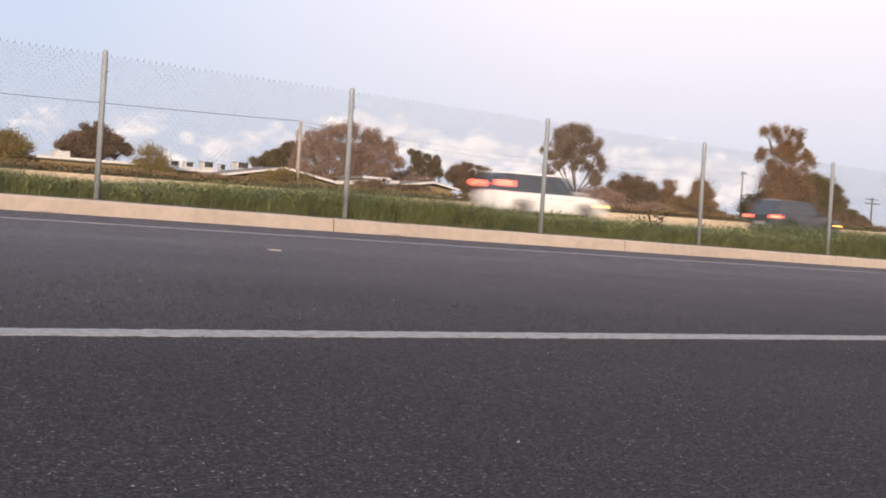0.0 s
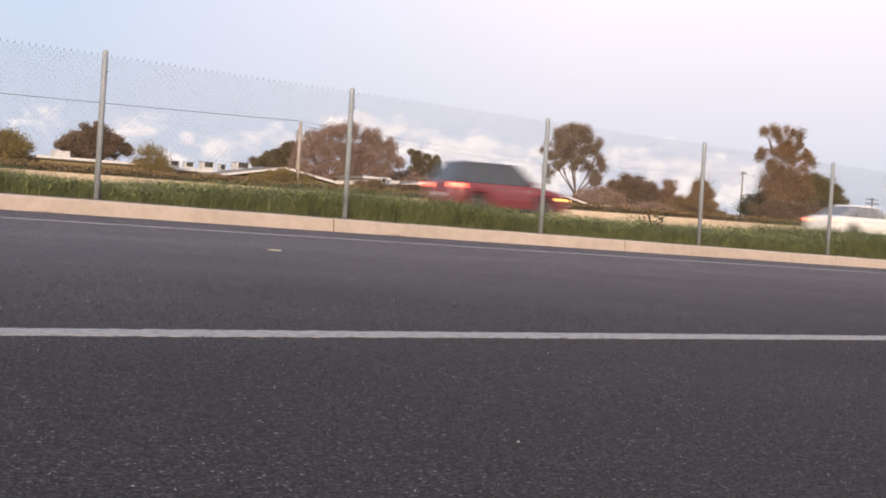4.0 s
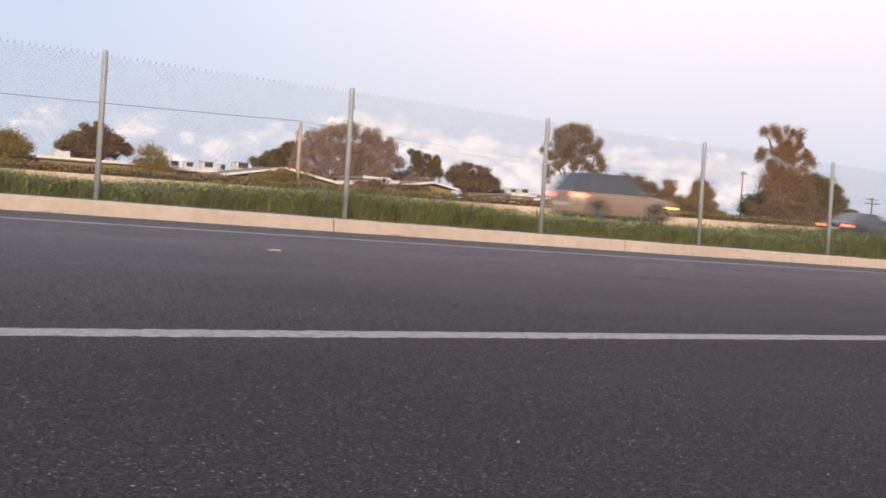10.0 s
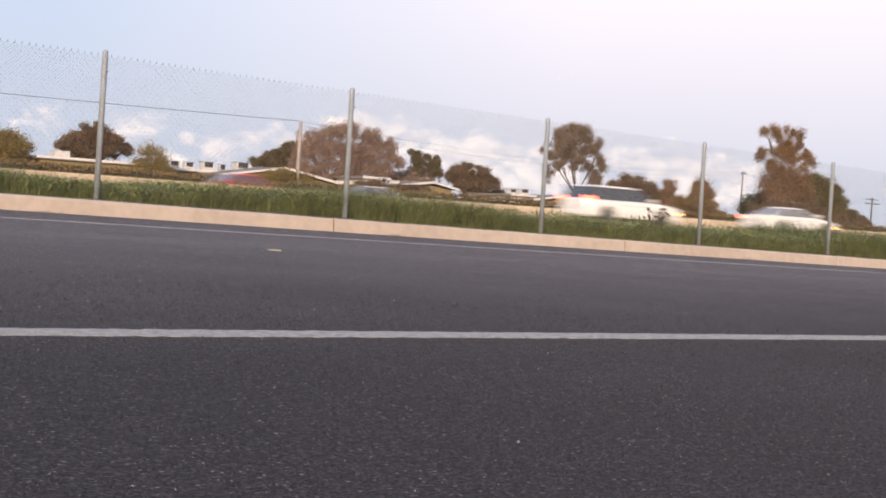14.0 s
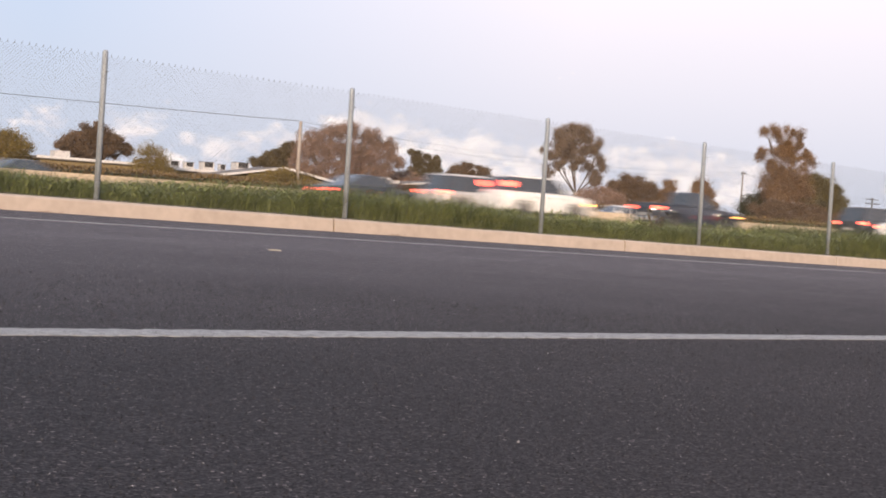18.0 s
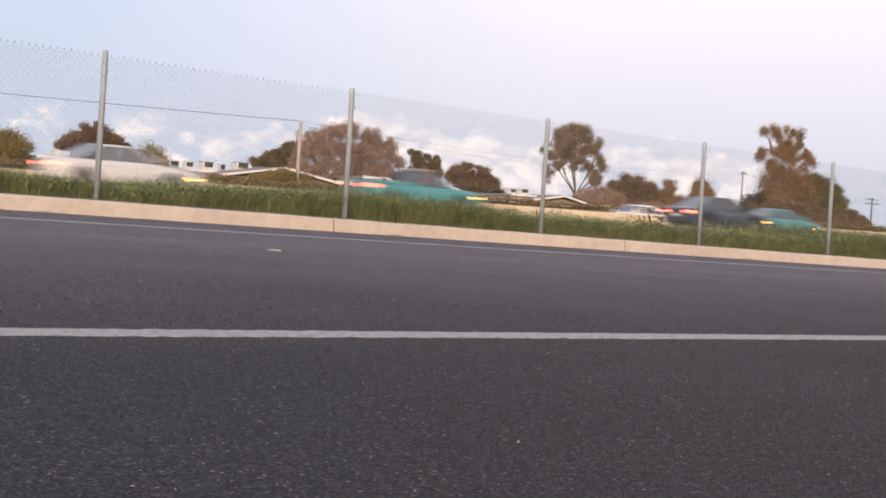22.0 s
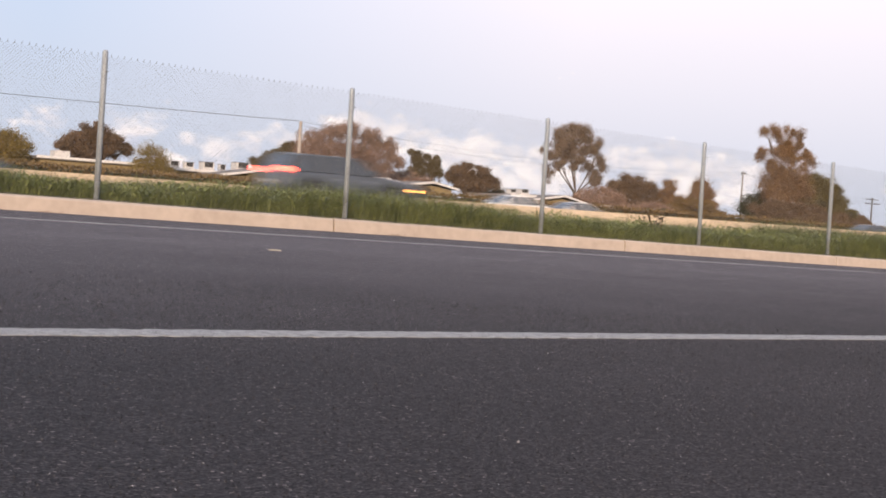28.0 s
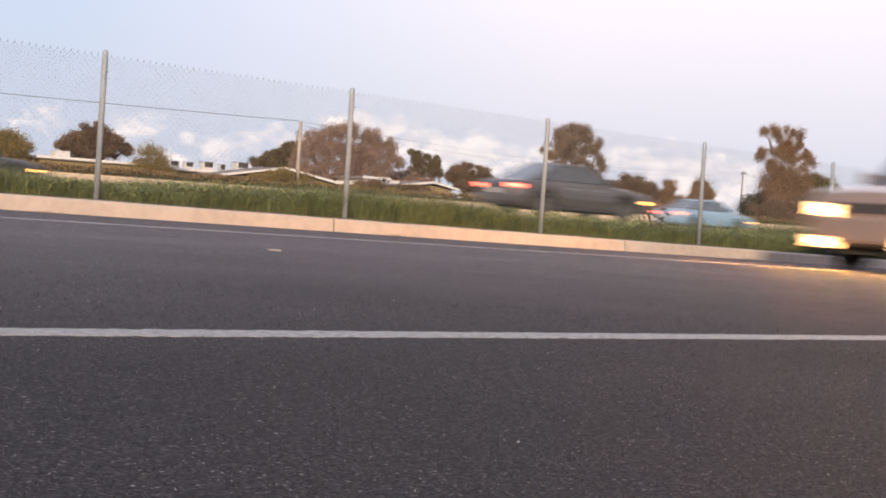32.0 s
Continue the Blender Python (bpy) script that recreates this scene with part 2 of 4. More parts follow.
def leaf(name, a, b):
    return material(name, a, 0.7, vary=0.35, scale=0.7, fine=3, bump=0, second=b, island=True, rnd=0.45, spec=0.2)


LEAF_BROWN = leaf("foliage_russet", (0.225, 0.147, 0.113), (0.375, 0.26, 0.205))
LEAF_GREY = leaf("foliage_grey_brown", (0.15, 0.105, 0.074), (0.26, 0.192, 0.140))
LEAF_RUST = leaf("foliage_rust", (0.165, 0.100, 0.055), (0.285, 0.180, 0.102))
LEAF_DARK = leaf("foliage_dark", (0.100, 0.079, 0.043), (0.165, 0.130, 0.070))
LEAF_OLIVE = leaf("foliage_olive", (0.170, 0.125, 0.042), (0.27, 0.20, 0.07))
LEAF_UMBER = leaf("foliage_umber", (0.112, 0.074, 0.045), (0.195, 0.132, 0.082))
LEAF_GREEN = leaf("foliage_green", (0.105, 0.088, 0.036), (0.175, 0.145, 0.062))
LEAF_IVY = leaf("foliage_ivy", (0.140, 0.094, 0.042), (0.235, 0.160, 0.075))
GREYPOLE = material("greyed_wood", (0.22, 0.19, 0.175), 0.9, vary=0.25, scale=2, fine=30, bump=0.3)
LEAF_DEEP = leaf("foliage_deep_green", (0.045, 0.045, 0.028), (0.085, 0.085, 0.048))
DARKPOLE = material("creosoted_wood", (0.10, 0.085, 0.075), 0.9, vary=0.25, scale=2, fine=30, bump=0.3)




# ---- building blocks ----
def part(name, bm, mat, parent=None, label="", smooth=False):
    me = bpy.data.meshes.new(name)
    bm.normal_update()
    bm.to_mesh(me)
    bm.free()
    me.materials.append(mat)
    if smooth:
        me.shade_smooth()
    ob = new(name, me)
    if parent:
        ob.parent = parent
    if label:
        tagged(ob, label)
    return ob


def raw(name, verts, faces, mat, parent=None, label=""):
    me = bpy.data.meshes.new(name)
    me.from_pydata(verts, [], faces)
    me.materials.append(mat)
    ob = new(name, me)
    if parent:
        ob.parent = parent
    if label:
        tagged(ob, label)
    return ob


def box(bm, x0, x1, y0, y1, z0, z1, bevel=0.0):
    vs = [bm.verts.new(p) for p in ((x0, y0, z0), (x1, y0, z0), (x1, y1, z0), (x0, y1, z0), (x0, y0, z1), (x1, y0, z1), (x1, y1, z1), (x0, y1, z1))]
    fs = [bm.faces.new([vs[i] for i in q]) for q in ((3, 2, 1, 0), (4, 5, 6, 7), (0, 1, 5, 4), (1, 2, 6, 5), (2, 3, 7, 6), (3, 0, 4, 7))]
    if bevel:
        es = {e for f in fs for e in f.edges}
        bmesh.ops.bevel(bm, geom=list(es), offset=bevel, segments=2, affect="EDGES", profile=0.6)
    return bm


def boxed(*a, **k):
    return box(bmesh.new(), *a, **k)


def tube(bm, pts, radii, sides=6, cap=True):
    """A tapered tube along a polyline."""
    pts = [Vector(p) for p in pts]
    rings = []
    for i, p in enumerate(pts):
        t = (pts[min(i + 1, len(pts) - 1)] - pts[max(i - 1, 0)]).normalized()
        u = t.orthogonal().normalized() if not rings else (prev - t * prev.dot(t)).normalized()
        prev = u
        v = t.cross(u)
        rings.append([bm.verts.new(p + (u * math.cos(a) + v * math.sin(a)) * radii[i]) for a in [2 * math.pi * j / sides for j in range(sides)]])
    for a, b in zip(rings, rings[1:]):
        for j in range(sides):
            bm.faces.new((a[j], a[(j + 1) % sides], b[(j + 1) % sides], b[j]))
    if cap:
        bm.faces.new(rings[0][::-1])
        bm.faces.new(rings[-1])
    return bm


def prism(bm, outline, axis, a, b):
    """An outline of (u, v) pairs pushed from a to b along axis 0, 1 or 2."""
    def at(u, v, w):
        p = [u, v]
        p.insert(axis, w)
        return p
    lo = [bm.verts.new(at(u, v, a)) for u, v in outline]
    hi = [bm.verts.new(at(u, v, b)) for u, v in outline]
    n = len(outline)
    bm.faces.new(lo[::-1])
    bm.faces.new(hi)
    for i in range(n):
        bm.faces.new((lo[i], lo[(i + 1) % n], hi[(i + 1) % n], hi[i]))
    bmesh.ops.recalc_face_normals(bm, faces=bm.faces)
    return bm


# ---- the ramp, the verge and the ground ----
RAMP = Matrix(((0.994914, -0.099854, 0.013229, 0), (0.099980, 0.994947, -0.009215, 0), (-0.012242, 0.010491, 0.999870, 0), (0, 0, 0, 1)))
KERB_Y, FENCE_Y, FREEWAY_Z = 12.0, 12.4, 0.50


def smooth(a, b, x):
    t = min(1, max(0, (x - a) / (b - a)))
    return t * t * (3 - 2 * t)


def ramp_height(x, y):
    return -(0.013229 * x - 0.009215 * y) / 0.99987


def ground_height(x, y):
    across = -0.099854 * x + 0.994947 * y
    p = ramp_height(max(-250, min(750, x)), max(-20, min(14, y))) - 0.05
    p -= 0.10 * smooth(14.0, 11.0, across)
    return p + (FREEWAY_Z - 0.08 - p) * smooth(14.5, 21.0, max(across, y - 6 if x < 60 else y - 1))


def make_ground():
    xs = sorted(set([-4000, -2000, -1000, -600, -400, -250, -120, -60] + [i * 2.0 for i in range(-20, 40)] + [90, 110, 140, 180, 250, 350, 500, 750, 1000, 1600, 2600, 4000]))
    ys = sorted(set([-4000, -1500, -600, -200, -80, -30, -20, -12] + [i * 0.5 for i in range(-16, 64)] + [36, 45, 60, 80, 110, 150, 220, 400, 800, 1600, 4000]))
    verts = [(x, y, ground_height(x, y) + (0.02 * noise.noise((x * 0.7, y * 0.7, 0)) if y > 14 else 0)) for y in ys for x in xs]
    w = len(xs)
    faces = [(j * w + i, j * w + i + 1, (j + 1) * w + i + 1, (j + 1) * w + i) for j in range(len(ys) - 1) for i in range(w - 1)]
    tagged(raw("ground", verts, faces, DIRT), "dry earth and weeds beside the road", "ground", kind="structure")


make_ground()


def strip(name, x0, x1, y0, y1, z0, z1, mat, m=RAMP, step=4.0, ragged=0.0):
    """A slab along the road; ragged: uneven long edges."""
    bm = bmesh.new()
    n = max(1, int((x1 - x0) / step))
    rows = []
    for i in range(n + 1):
        x = x0 + (x1 - x0) * i / n
        a, b = (random.uniform(-ragged, ragged) for _ in range(2))
        rows.append([bm.verts.new(p) for p in ((x, y0 + a, z0), (x, y1 + b, z0), (x, y1 + b, z1), (x, y0 + a, z1))])
    for p, q in zip(rows, rows[1:]):
        for j in range(4):
            bm.faces.new((p[j], q[j], q[(j + 1) % 4], p[(j + 1) % 4]))
    bm.faces.new(rows[0])
    bm.faces.new(rows[-1][::-1])
    bmesh.ops.recalc_face_normals(bm, faces=bm.faces)
    ob = part(name, bm, mat)
    ob.matrix_world = m
    return ob


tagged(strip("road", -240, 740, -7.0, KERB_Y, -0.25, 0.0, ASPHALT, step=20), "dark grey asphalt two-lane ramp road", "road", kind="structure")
tagged(strip("lane_line", -60, 90, 1.715, 1.80, -0.003, 0.0012, PAINT, step=0.014, ragged=0.006), "white painted edge line on dark asphalt", "road marking", kind="structure")
tagged(strip("lane_line", -60, 90, 8.68, 8.79, -0.003, 0.002, PAINT_OLD, step=0.25, ragged=0.008), "thin faded white edge line near the kerb", "road marking", kind="structure")


def make_grit():
    """Loose stones on the asphalt, a few pale; dark ones stand for shaded pits."""
    rng = np.random.default_rng(9)
    stones = {"dark": ([], []), "grey": ([], []), "pale": ([], [])}
    spots = []
    for _ in range(15000):
        d = 0.75 + 2.6 * rng.uniform() ** 1.3
        a = rng.uniform(0.18, 1.02)
        spots.append((d * math.sin(a), d * math.cos(a), rng.uniform(0.0003, 0.0010) * (0.55 + 0.45 * d), rng.choice(("dark", "grey", "pale"), p=(0.50, 0.475, 0.025))))
    spots.append((0.818, 0.873, 0.0019, "pale"))
    for x, y, r, kind in spots:
        v, f = stones[kind]
        k = len(v)
        q = rng.uniform(0.6, 1.3, 6) * r
        v.extend(((x - q[0], y, r * 0.4), (x, y - q[1], r * 0.4), (x + q[2], y, r * 0.4), (x, y + q[3], r * 0.4), (x, y, q[4] * 1.3), (x, y, -0.001)))
        f.extend(((k, k + 1, k + 4), (k + 1, k + 2, k + 4), (k + 2, k + 3, k + 4), (k + 3, k, k + 4), (k + 1, k, k + 5), (k + 2, k + 1, k + 5), (k + 3, k + 2, k + 5), (k, k + 3, k + 5)))
    for kind, mat, words in (("dark", PIT_SPECKS, "dark specks in place of shaded pits in the asphalt"), ("grey", GRIT_GREY, "grey aggregate standing out of the asphalt"), ("pale", GRIT_PALE, "scattered pale grit on the asphalt")):
        ob = tagged(raw("grit", *stones[kind], mat), words, "grit", kind="stuff")
        ob.matrix_world = RAMP


# near-black stones: the shade inside small holes, put into colour
PIT_SPECKS = material("pit_specks", (0.008, 0.008, 0.009), 0.9, vary=0.3, island=True, rnd=0.6, bump=0)
GRIT_GREY = material("grey_grit", (0.04, 0.035, 0.038), 0.85, vary=0.4, second=(0.085, 0.076, 0.08), island=True, rnd=1.0, bump=0)
GRIT_PALE = material("pale_grit", (0.04, 0.034, 0.034), 0.8, vary=0.3, second=(0.36, 0.35, 0.37), island=True, rnd=1.0, bump=0)
make_grit()
tagged(strip("verge", -60, 90, KERB_Y + 0.19, 17.0, -0.3, 0.125, DIRT, step=3), "earth strip between the kerb and the freeway slope", "verge", kind="structure")


def make_kerb():
    kerb = tagged(new("kerb"), "pale pinkish concrete kerb with open joints", "kerb", kind="structure")
    kerb.matrix_world = RAMP
    joints = [-16.2, -11.3, -6.4, -1.5, 3.4, 8.23, 12.98, 17.89, 22.8, 27.7, 32.6, 37.5]
    for a, b in zip(joints, joints[1:]):
        bm = bmesh.new()
        n = 24
        rings = []
        outline = ((0.0, -0.10), (0.012, 0.125), (0.022, 0.14), (0.045, 0.148), (0.18, 0.15), (0.195, 0.142), (0.20, -0.10))
        for i in range(n + 1):
            x = a + 0.012 + (b - a - 0.024) * i / n
            d = noise.noise((x * 1.3, a, 0)) * 0.006
            rings.append([bm.verts.new((x, KERB_Y + y + (d if z > 0 else 0), z + d)) for y, z in outline])
        for p, q in zip(rings, rings[1:]):
            for j in range(len(outline)):
                bm.faces.new((p[j], q[j], q[(j + 1) % len(outline)], p[(j + 1) % len(outline)]))
        bm.faces.new(rings[0])
        bm.faces.new(rings[-1][::-1])
        bmesh.ops.recalc_face_normals(bm, faces=bm.faces)
        part("kerb_stone", bm, KERB, kerb)
    part("kerb_bed", boxed(-200, -16.2, KERB_Y, KERB_Y + 0.2, -0.1, 0.148, bevel=0.02), KERB, kerb)
    part("kerb_bed", boxed(37.5, 700, KERB_Y, KERB_Y + 0.2, -0.1, 0.148, bevel=0.02), KERB, kerb)


make_kerb()


def make_fence():
    fence = tagged(new("chain_link_fence"), "galvanised chain-link fence with round steel posts behind the kerb", "fence")
    fence.matrix_world = RAMP @ pose(0, FENCE_Y, 0.10)
    posts = [-6.75, -3.65, -0.55, 2.53, 5.58, 8.64, 11.77, 14.97, 18.20, 21.4, 24.6, 27.8]
    TOP = 1.545
    bm = tube(bmesh.new(), [(0, 0, -0.12), (0, 0, TOP), (0, 0, TOP + 0.02)], (0.03, 0.03, 0.022), 14)
    post_mesh = part("post", bm, GALV, fence, smooth=True)
    post_mesh.matrix_basis = pose(posts[0], 0, 0, 0, -0.6)
    for x, lean in zip(posts[1:], (-0.8, -0.5, -0.9, -0.5, -1.1, -0.8, -1.7, -1.6, -0.7, -0.9, -0.6)):
        p = post_mesh.copy()
        scene.collection.objects.link(p)
        p.matrix_basis = pose(x, 0, 0, 0, lean)
    # one panel of woven wire: zigzags that hook into one another
    span, cols, half = 3.1, 86, 0.036
    rows = int((TOP - 0.05) / half)
    vs, fs, r = [], [], 0.0012

    def rod(p, q):
        p, q = Vector(p), Vector(q)
        t = (q - p).normalized()
        u = Vector((0, 1, 0))
        v = t.cross(u)
        b0 = len(vs)
        for e in (p, q):
            for a in (0.5, 2.6, 4.7):
                vs.append(tuple(e + (u * math.cos(a) + v * math.sin(a)) * r))
        fs.extend(((b0, b0 + 1, b0 + 4, b0 + 3), (b0 + 1, b0 + 2, b0 + 5, b0 + 4), (b0 + 2, b0, b0 + 3, b0 + 5)))

    step = span / cols
    for c in range(cols):
        for k in range(rows):
            a, b = ((c, c + 1) if (k + c) % 2 == 0 else (c + 1, c))
            y = 0.002 if (k + c) % 2 == 0 else -0.002
            rod((a * step, -0.033 + y, 0.03 + k * half), (b * step, -0.033 + y, 0.03 + (k + 1) * half))
        for k in range(1 + c % 2, rows, 2):          # the bends where neighbouring wires hook into one another
            r = 0.0032
            rod((c * step, -0.033, 0.03 + k * half - 0.0045), (c * step, -0.033, 0.03 + k * half + 0.0045))
            r = 0.0012
        if (rows + c) % 2:                           # twisted ends stand up along the top
            x, r = (c + 1) * step, 0.0026
            rod((x, -0.033, 0.022 + rows * half), (x + 0.006, -0.033, 0.05 + rows * half))
            r = 0.0012
    mesh0 = raw("wire_mesh", vs, fs, WIRE, fence)
    for i, (a, b) in enumerate(zip(posts, posts[1:])):
        o = mesh0 if i == 0 else mesh0.copy()
        if i:
            scene.collection.objects.link(o)
        o.matrix_basis = pose(a, 0, 0) @ Matrix.Diagonal(((b - a) / span, 1, 1, 1))
    for z in (0.06,):
        part("tension_wire", tube(bmesh.new(), [(posts[0], -0.036, z), (posts[-1], -0.036, z)], (0.0022, 0.0022), 5), WIRE, fence)
    band0 = None
    for x in posts:
        for z in (0.25, 0.8, 1.35):
            if band0 is None:
                band0 = part("tie_band", tube(bmesh.new(), [(0, 0, -0.004), (0, 0, 0.004)], (0.034, 0.034), 10), WIRE, fence)
                b = band0
            else:
                b = band0.copy()
                scene.collection.objects.link(b)
            b.matrix_basis = pose(x, 0, z)


make_fence()


def make_grass():
    rng = np.random.default_rng(4)
    verts, faces = [], []

    def blades(n, x0, x1, y0, y1, h0, h1, wide):
        for _ in range(n):
            x, y = rng.uniform(x0, x1), y0 + (y1 - y0) * rng.uniform() ** 1.4
            tall = (0.74 + 0.26 * smooth(4.0, 9.0, x)) * (1 + 0.36 * math.exp(-((x - 10.0) / 1.3) ** 2) - 0.10 * math.exp(-((x - 13.4) / 1.4) ** 2) + 0.5 * math.exp(-((x - 4.5) / 0.35) ** 2) + 0.55 * smooth(18.3, 19.2, x))
            clump = 0.60 + 0.74 * (0.5 + 0.5 * noise.noise((x * 0.9, y * 1.1, 3))) + 0.32 * noise.noise((x * 3.1, y * 3, 7)) + 0.15 * noise.noise((x * 9, y * 8, 1))
            if rng.uniform() > 0.35 + clump * 0.6:
                continue
            h = (h0 + (h1 - h0) * rng.uniform() ** 0.8) * tall * clump
            z = 0.115
            a, lean = rng.uniform(0, 6.283), h * rng.uniform(0.2, 2.0)
            dx, dy = math.cos(a) * lean, math.sin(a) * lean
            wx, wy = -math.sin(a) * wide, math.cos(a) * wide
            b = len(verts)
            verts.extend(((x - wx, y - wy, z), (x + wx, y + wy, z), (x + dx * 0.35 - wx * 0.8, y + dy * 0.35 - wy * 0.8, z + h * 0.62),
                          (x + dx * 0.35 + wx * 0.8, y + dy * 0.35 + wy * 0.8, z + h * 0.62), (x + dx, y + dy, z + h * rng.uniform(0.75, 1.0))))
            faces.extend(((b, b + 1, b + 3, b + 2), (b + 2, b + 3, b + 4)))

    blades(120000, 2.5, 23.0, 12.46, 13.9, 0.08, 0.37, 0.0020)
    blades(60000, 2.5, 26.0, 13.4, 16.0, 0.18, 0.42, 0.0032)
    blades(4000, -16.0, 2.5, 12.46, 14.0, 0.16, 0.36, 0.009)
    blades(6000, 24.0, 60.0, 12.46, 15.0, 0.2, 0.42, 0.012)
    # broad-leaved weeds low among the blades
    for _ in range(34000):
        x, y = rng.uniform(2.5, 24.0), 12.44 + 1.4 * rng.uniform() ** 1.5
        h = 0.10 + 0.20 * rng.uniform() * (0.6 + 0.4 * smooth(4.0, 9.0, x)) * (1 + noise.noise((x * 1.5, y, 2)))
        p, u, v = np.array((x, y, 0.115 + h)), rng.normal(size=3) * 0.010, rng.normal(size=3) * 0.007
        k = len(verts)
        verts.extend((tuple(p - u), tuple(p + v), tuple(p + u), tuple(p - v)))
        faces.append((k, k + 1, k + 2, k + 3))
    ob = tagged(raw("grass", verts, faces, GRASS), "uncut green grass along the fence", "grass", kind="stuff")
    ob.matrix_world = RAMP


make_grass()


# ---- the freeway and its median ----
tagged(strip("freeway", -1300, 1400, 25.5, 51.4, FREEWAY_Z - 0.3, FREEWAY_Z, FREEWAY, Matrix(), step=60), "grey concrete freeway carriageway", "road", kind="structure")
tagged(strip("freeway", -1300, 1400, 52.6, 64.5, FREEWAY_Z - 0.3, FREEWAY_Z, FREEWAY, Matrix(), step=60), "grey concrete freeway carriageway beyond the median", "road", kind="structure")
for y in (30.1, 33.75, 37.4, 41.1, 44.7):
    for i in range(14):
        x = -20 + i * 14.6
        tagged(strip("lane_dash", x, x + 3.6, y - 0.05, y + 0.05, FREEWAY_Z, FREEWAY_Z + 0.004, PAINT, Matrix()), "white painted lane dash", "road marking", "freeway lane dashes", "structure")


def make_barrier():
    b = tagged(new("median_barrier"), "sunlit beige concrete median barrier", "barrier", kind="structure")
    b.location = (0, 52.0, FREEWAY_Z)
    outline = ((-0.30, 0), (-0.30, 0.08), (-0.17, 0.28), (-0.09, 0.79), (0.09, 0.79), (0.17, 0.28), (0.30, 0.08), (0.30, 0))
    first = None
    for i in range(22):
        if first is None:
            first = part("barrier_block", prism(bmesh.new(), outline, 0, 0.01, 6.07), BARRIER, b)
            o = first
        else:
            o = first.copy()
            scene.collection.objects.link(o)
        o.matrix_basis = pose(-15 + 6.1 * i, random.uniform(-0.012, 0.012), random.uniform(-0.006, 0.006))
    part("barrier_run", prism(bmesh.new(), outline, 0, -1300, -15), BARRIER, b)
    part("barrier_run", prism(bmesh.new(), outline, 0, -15 + 6.1 * 22, 1400), BARRIER, b)


make_barrier()


# ---- plants ----
def leaves(blobs, count, size, rng, sparse=0.35, clumps=60, droop=0.75, loose=1.0):
    """Small leaf pieces gathered in clumps inside ellipsoids (x, y, z, rx, ry, rz)."""
    at = []
    vol = np.array([b[3] * b[5] for b in blobs])
    vol = vol / vol.sum()
    for b, share in zip(blobs, vol):
        nc = max(5, int(clumps * share))
        per = max(6, int(count * share / nc))
        for _ in range(nc):
            d = rng.normal(size=3)
            d /= np.linalg.norm(d)
            c = np.array(b[:3]) + d * rng.uniform(sparse, 1.08) ** 0.6 * np.array(b[3:])
            spread = rng.uniform(0.14, 0.42) * min(b[3], b[5]) * loose + 0.10
            at.append(c + rng.normal(size=(per, 3)) * spread * np.array((1, 1, droop)))
    p = np.concatenate(at)
    n = len(p)
    u, v = rng.normal(size=(n, 3)), rng.normal(size=(n, 3))
    u *= size * rng.uniform(0.6, 1.4, (n, 1)) / np.linalg.norm(u, axis=1, keepdims=True)
    v *= size * rng.uniform(0.4, 0.9, (n, 1)) / np.linalg.norm(v, axis=1, keepdims=True)
    verts = np.stack((p - u, p + v, p + u, p - v * 0.8), axis=1).reshape(-1, 3)
    return verts.tolist(), np.arange(n * 4).reshape(-1, 4).tolist()


def make_tree(x, y, blobs, count, mat, label, name="tree", bark=None, size=0.16, trunk=0.22, fork=None, base=0.42, clumps=60, sparse=0.35, twigs=0, limbs=99, droop=0.75, loose=0.7, swell=1.0, seed=1):
    """blobs: crown ellipsoids about the foot (dx, dz, rx, rz)."""
    rng = np.random.default_rng(seed)
    t = tagged(new(name), label, "tree" if name == "tree" else "shrub")
    t.location = (x, y, base)
    bm = bmesh.new()
    top = max(b[1] for b in blobs)
    fork = fork or top * 0.35
    tube(bm, [(0, 0, -0.2), (0.03, 0, fork * 0.5), (0.0, 0.02, fork)], (trunk * 1.25, trunk, trunk * 0.85), 8)
    thin = min(1.0, (5 / len(blobs)) ** 0.55)
    crown = [(b[0], rng.uniform(-0.3, 0.3), b[1], b[2] * swell, b[2] * 0.8 * swell, b[3] * swell) for b in blobs]
    picked = crown if len(crown) <= limbs else crown[::max(2, len(crown) // 6)]
    for b in picked:
        mid = (b[0] * 0.55 + rng.uniform(-.6, .6), b[1] * 0.5, fork + (b[2] - fork) * 0.55)
        tube(bm, [(0, 0, fork * 0.93), mid, (b[0], b[1], b[2] + b[5] * 0.4)], (trunk * 0.6 * thin, trunk * 0.38 * thin, trunk * 0.10 * thin), 6)
        for _ in range(4 + twigs):
            q = (b[0] + rng.uniform(-.8, .8) * b[3], b[1] + rng.uniform(-.7, .7) * b[4], b[2] + rng.uniform(-.3, .95) * b[5])
            tube(bm, [mid, tuple((m + e) / 2 + rng.uniform(-.1, .1) for m, e in zip(mid, q)), q], (trunk * 0.22 * thin, trunk * 0.12 * thin, trunk * 0.05 * thin), 4)
    part("trunk", bm, bark or BARK, t, smooth=True)
    v, f = leaves(crown, int(count * 5.5), size * 0.40, rng, sparse, int(clumps * 1.5), droop, loose)
    raw("crown", v, f, mat, t)
    return t


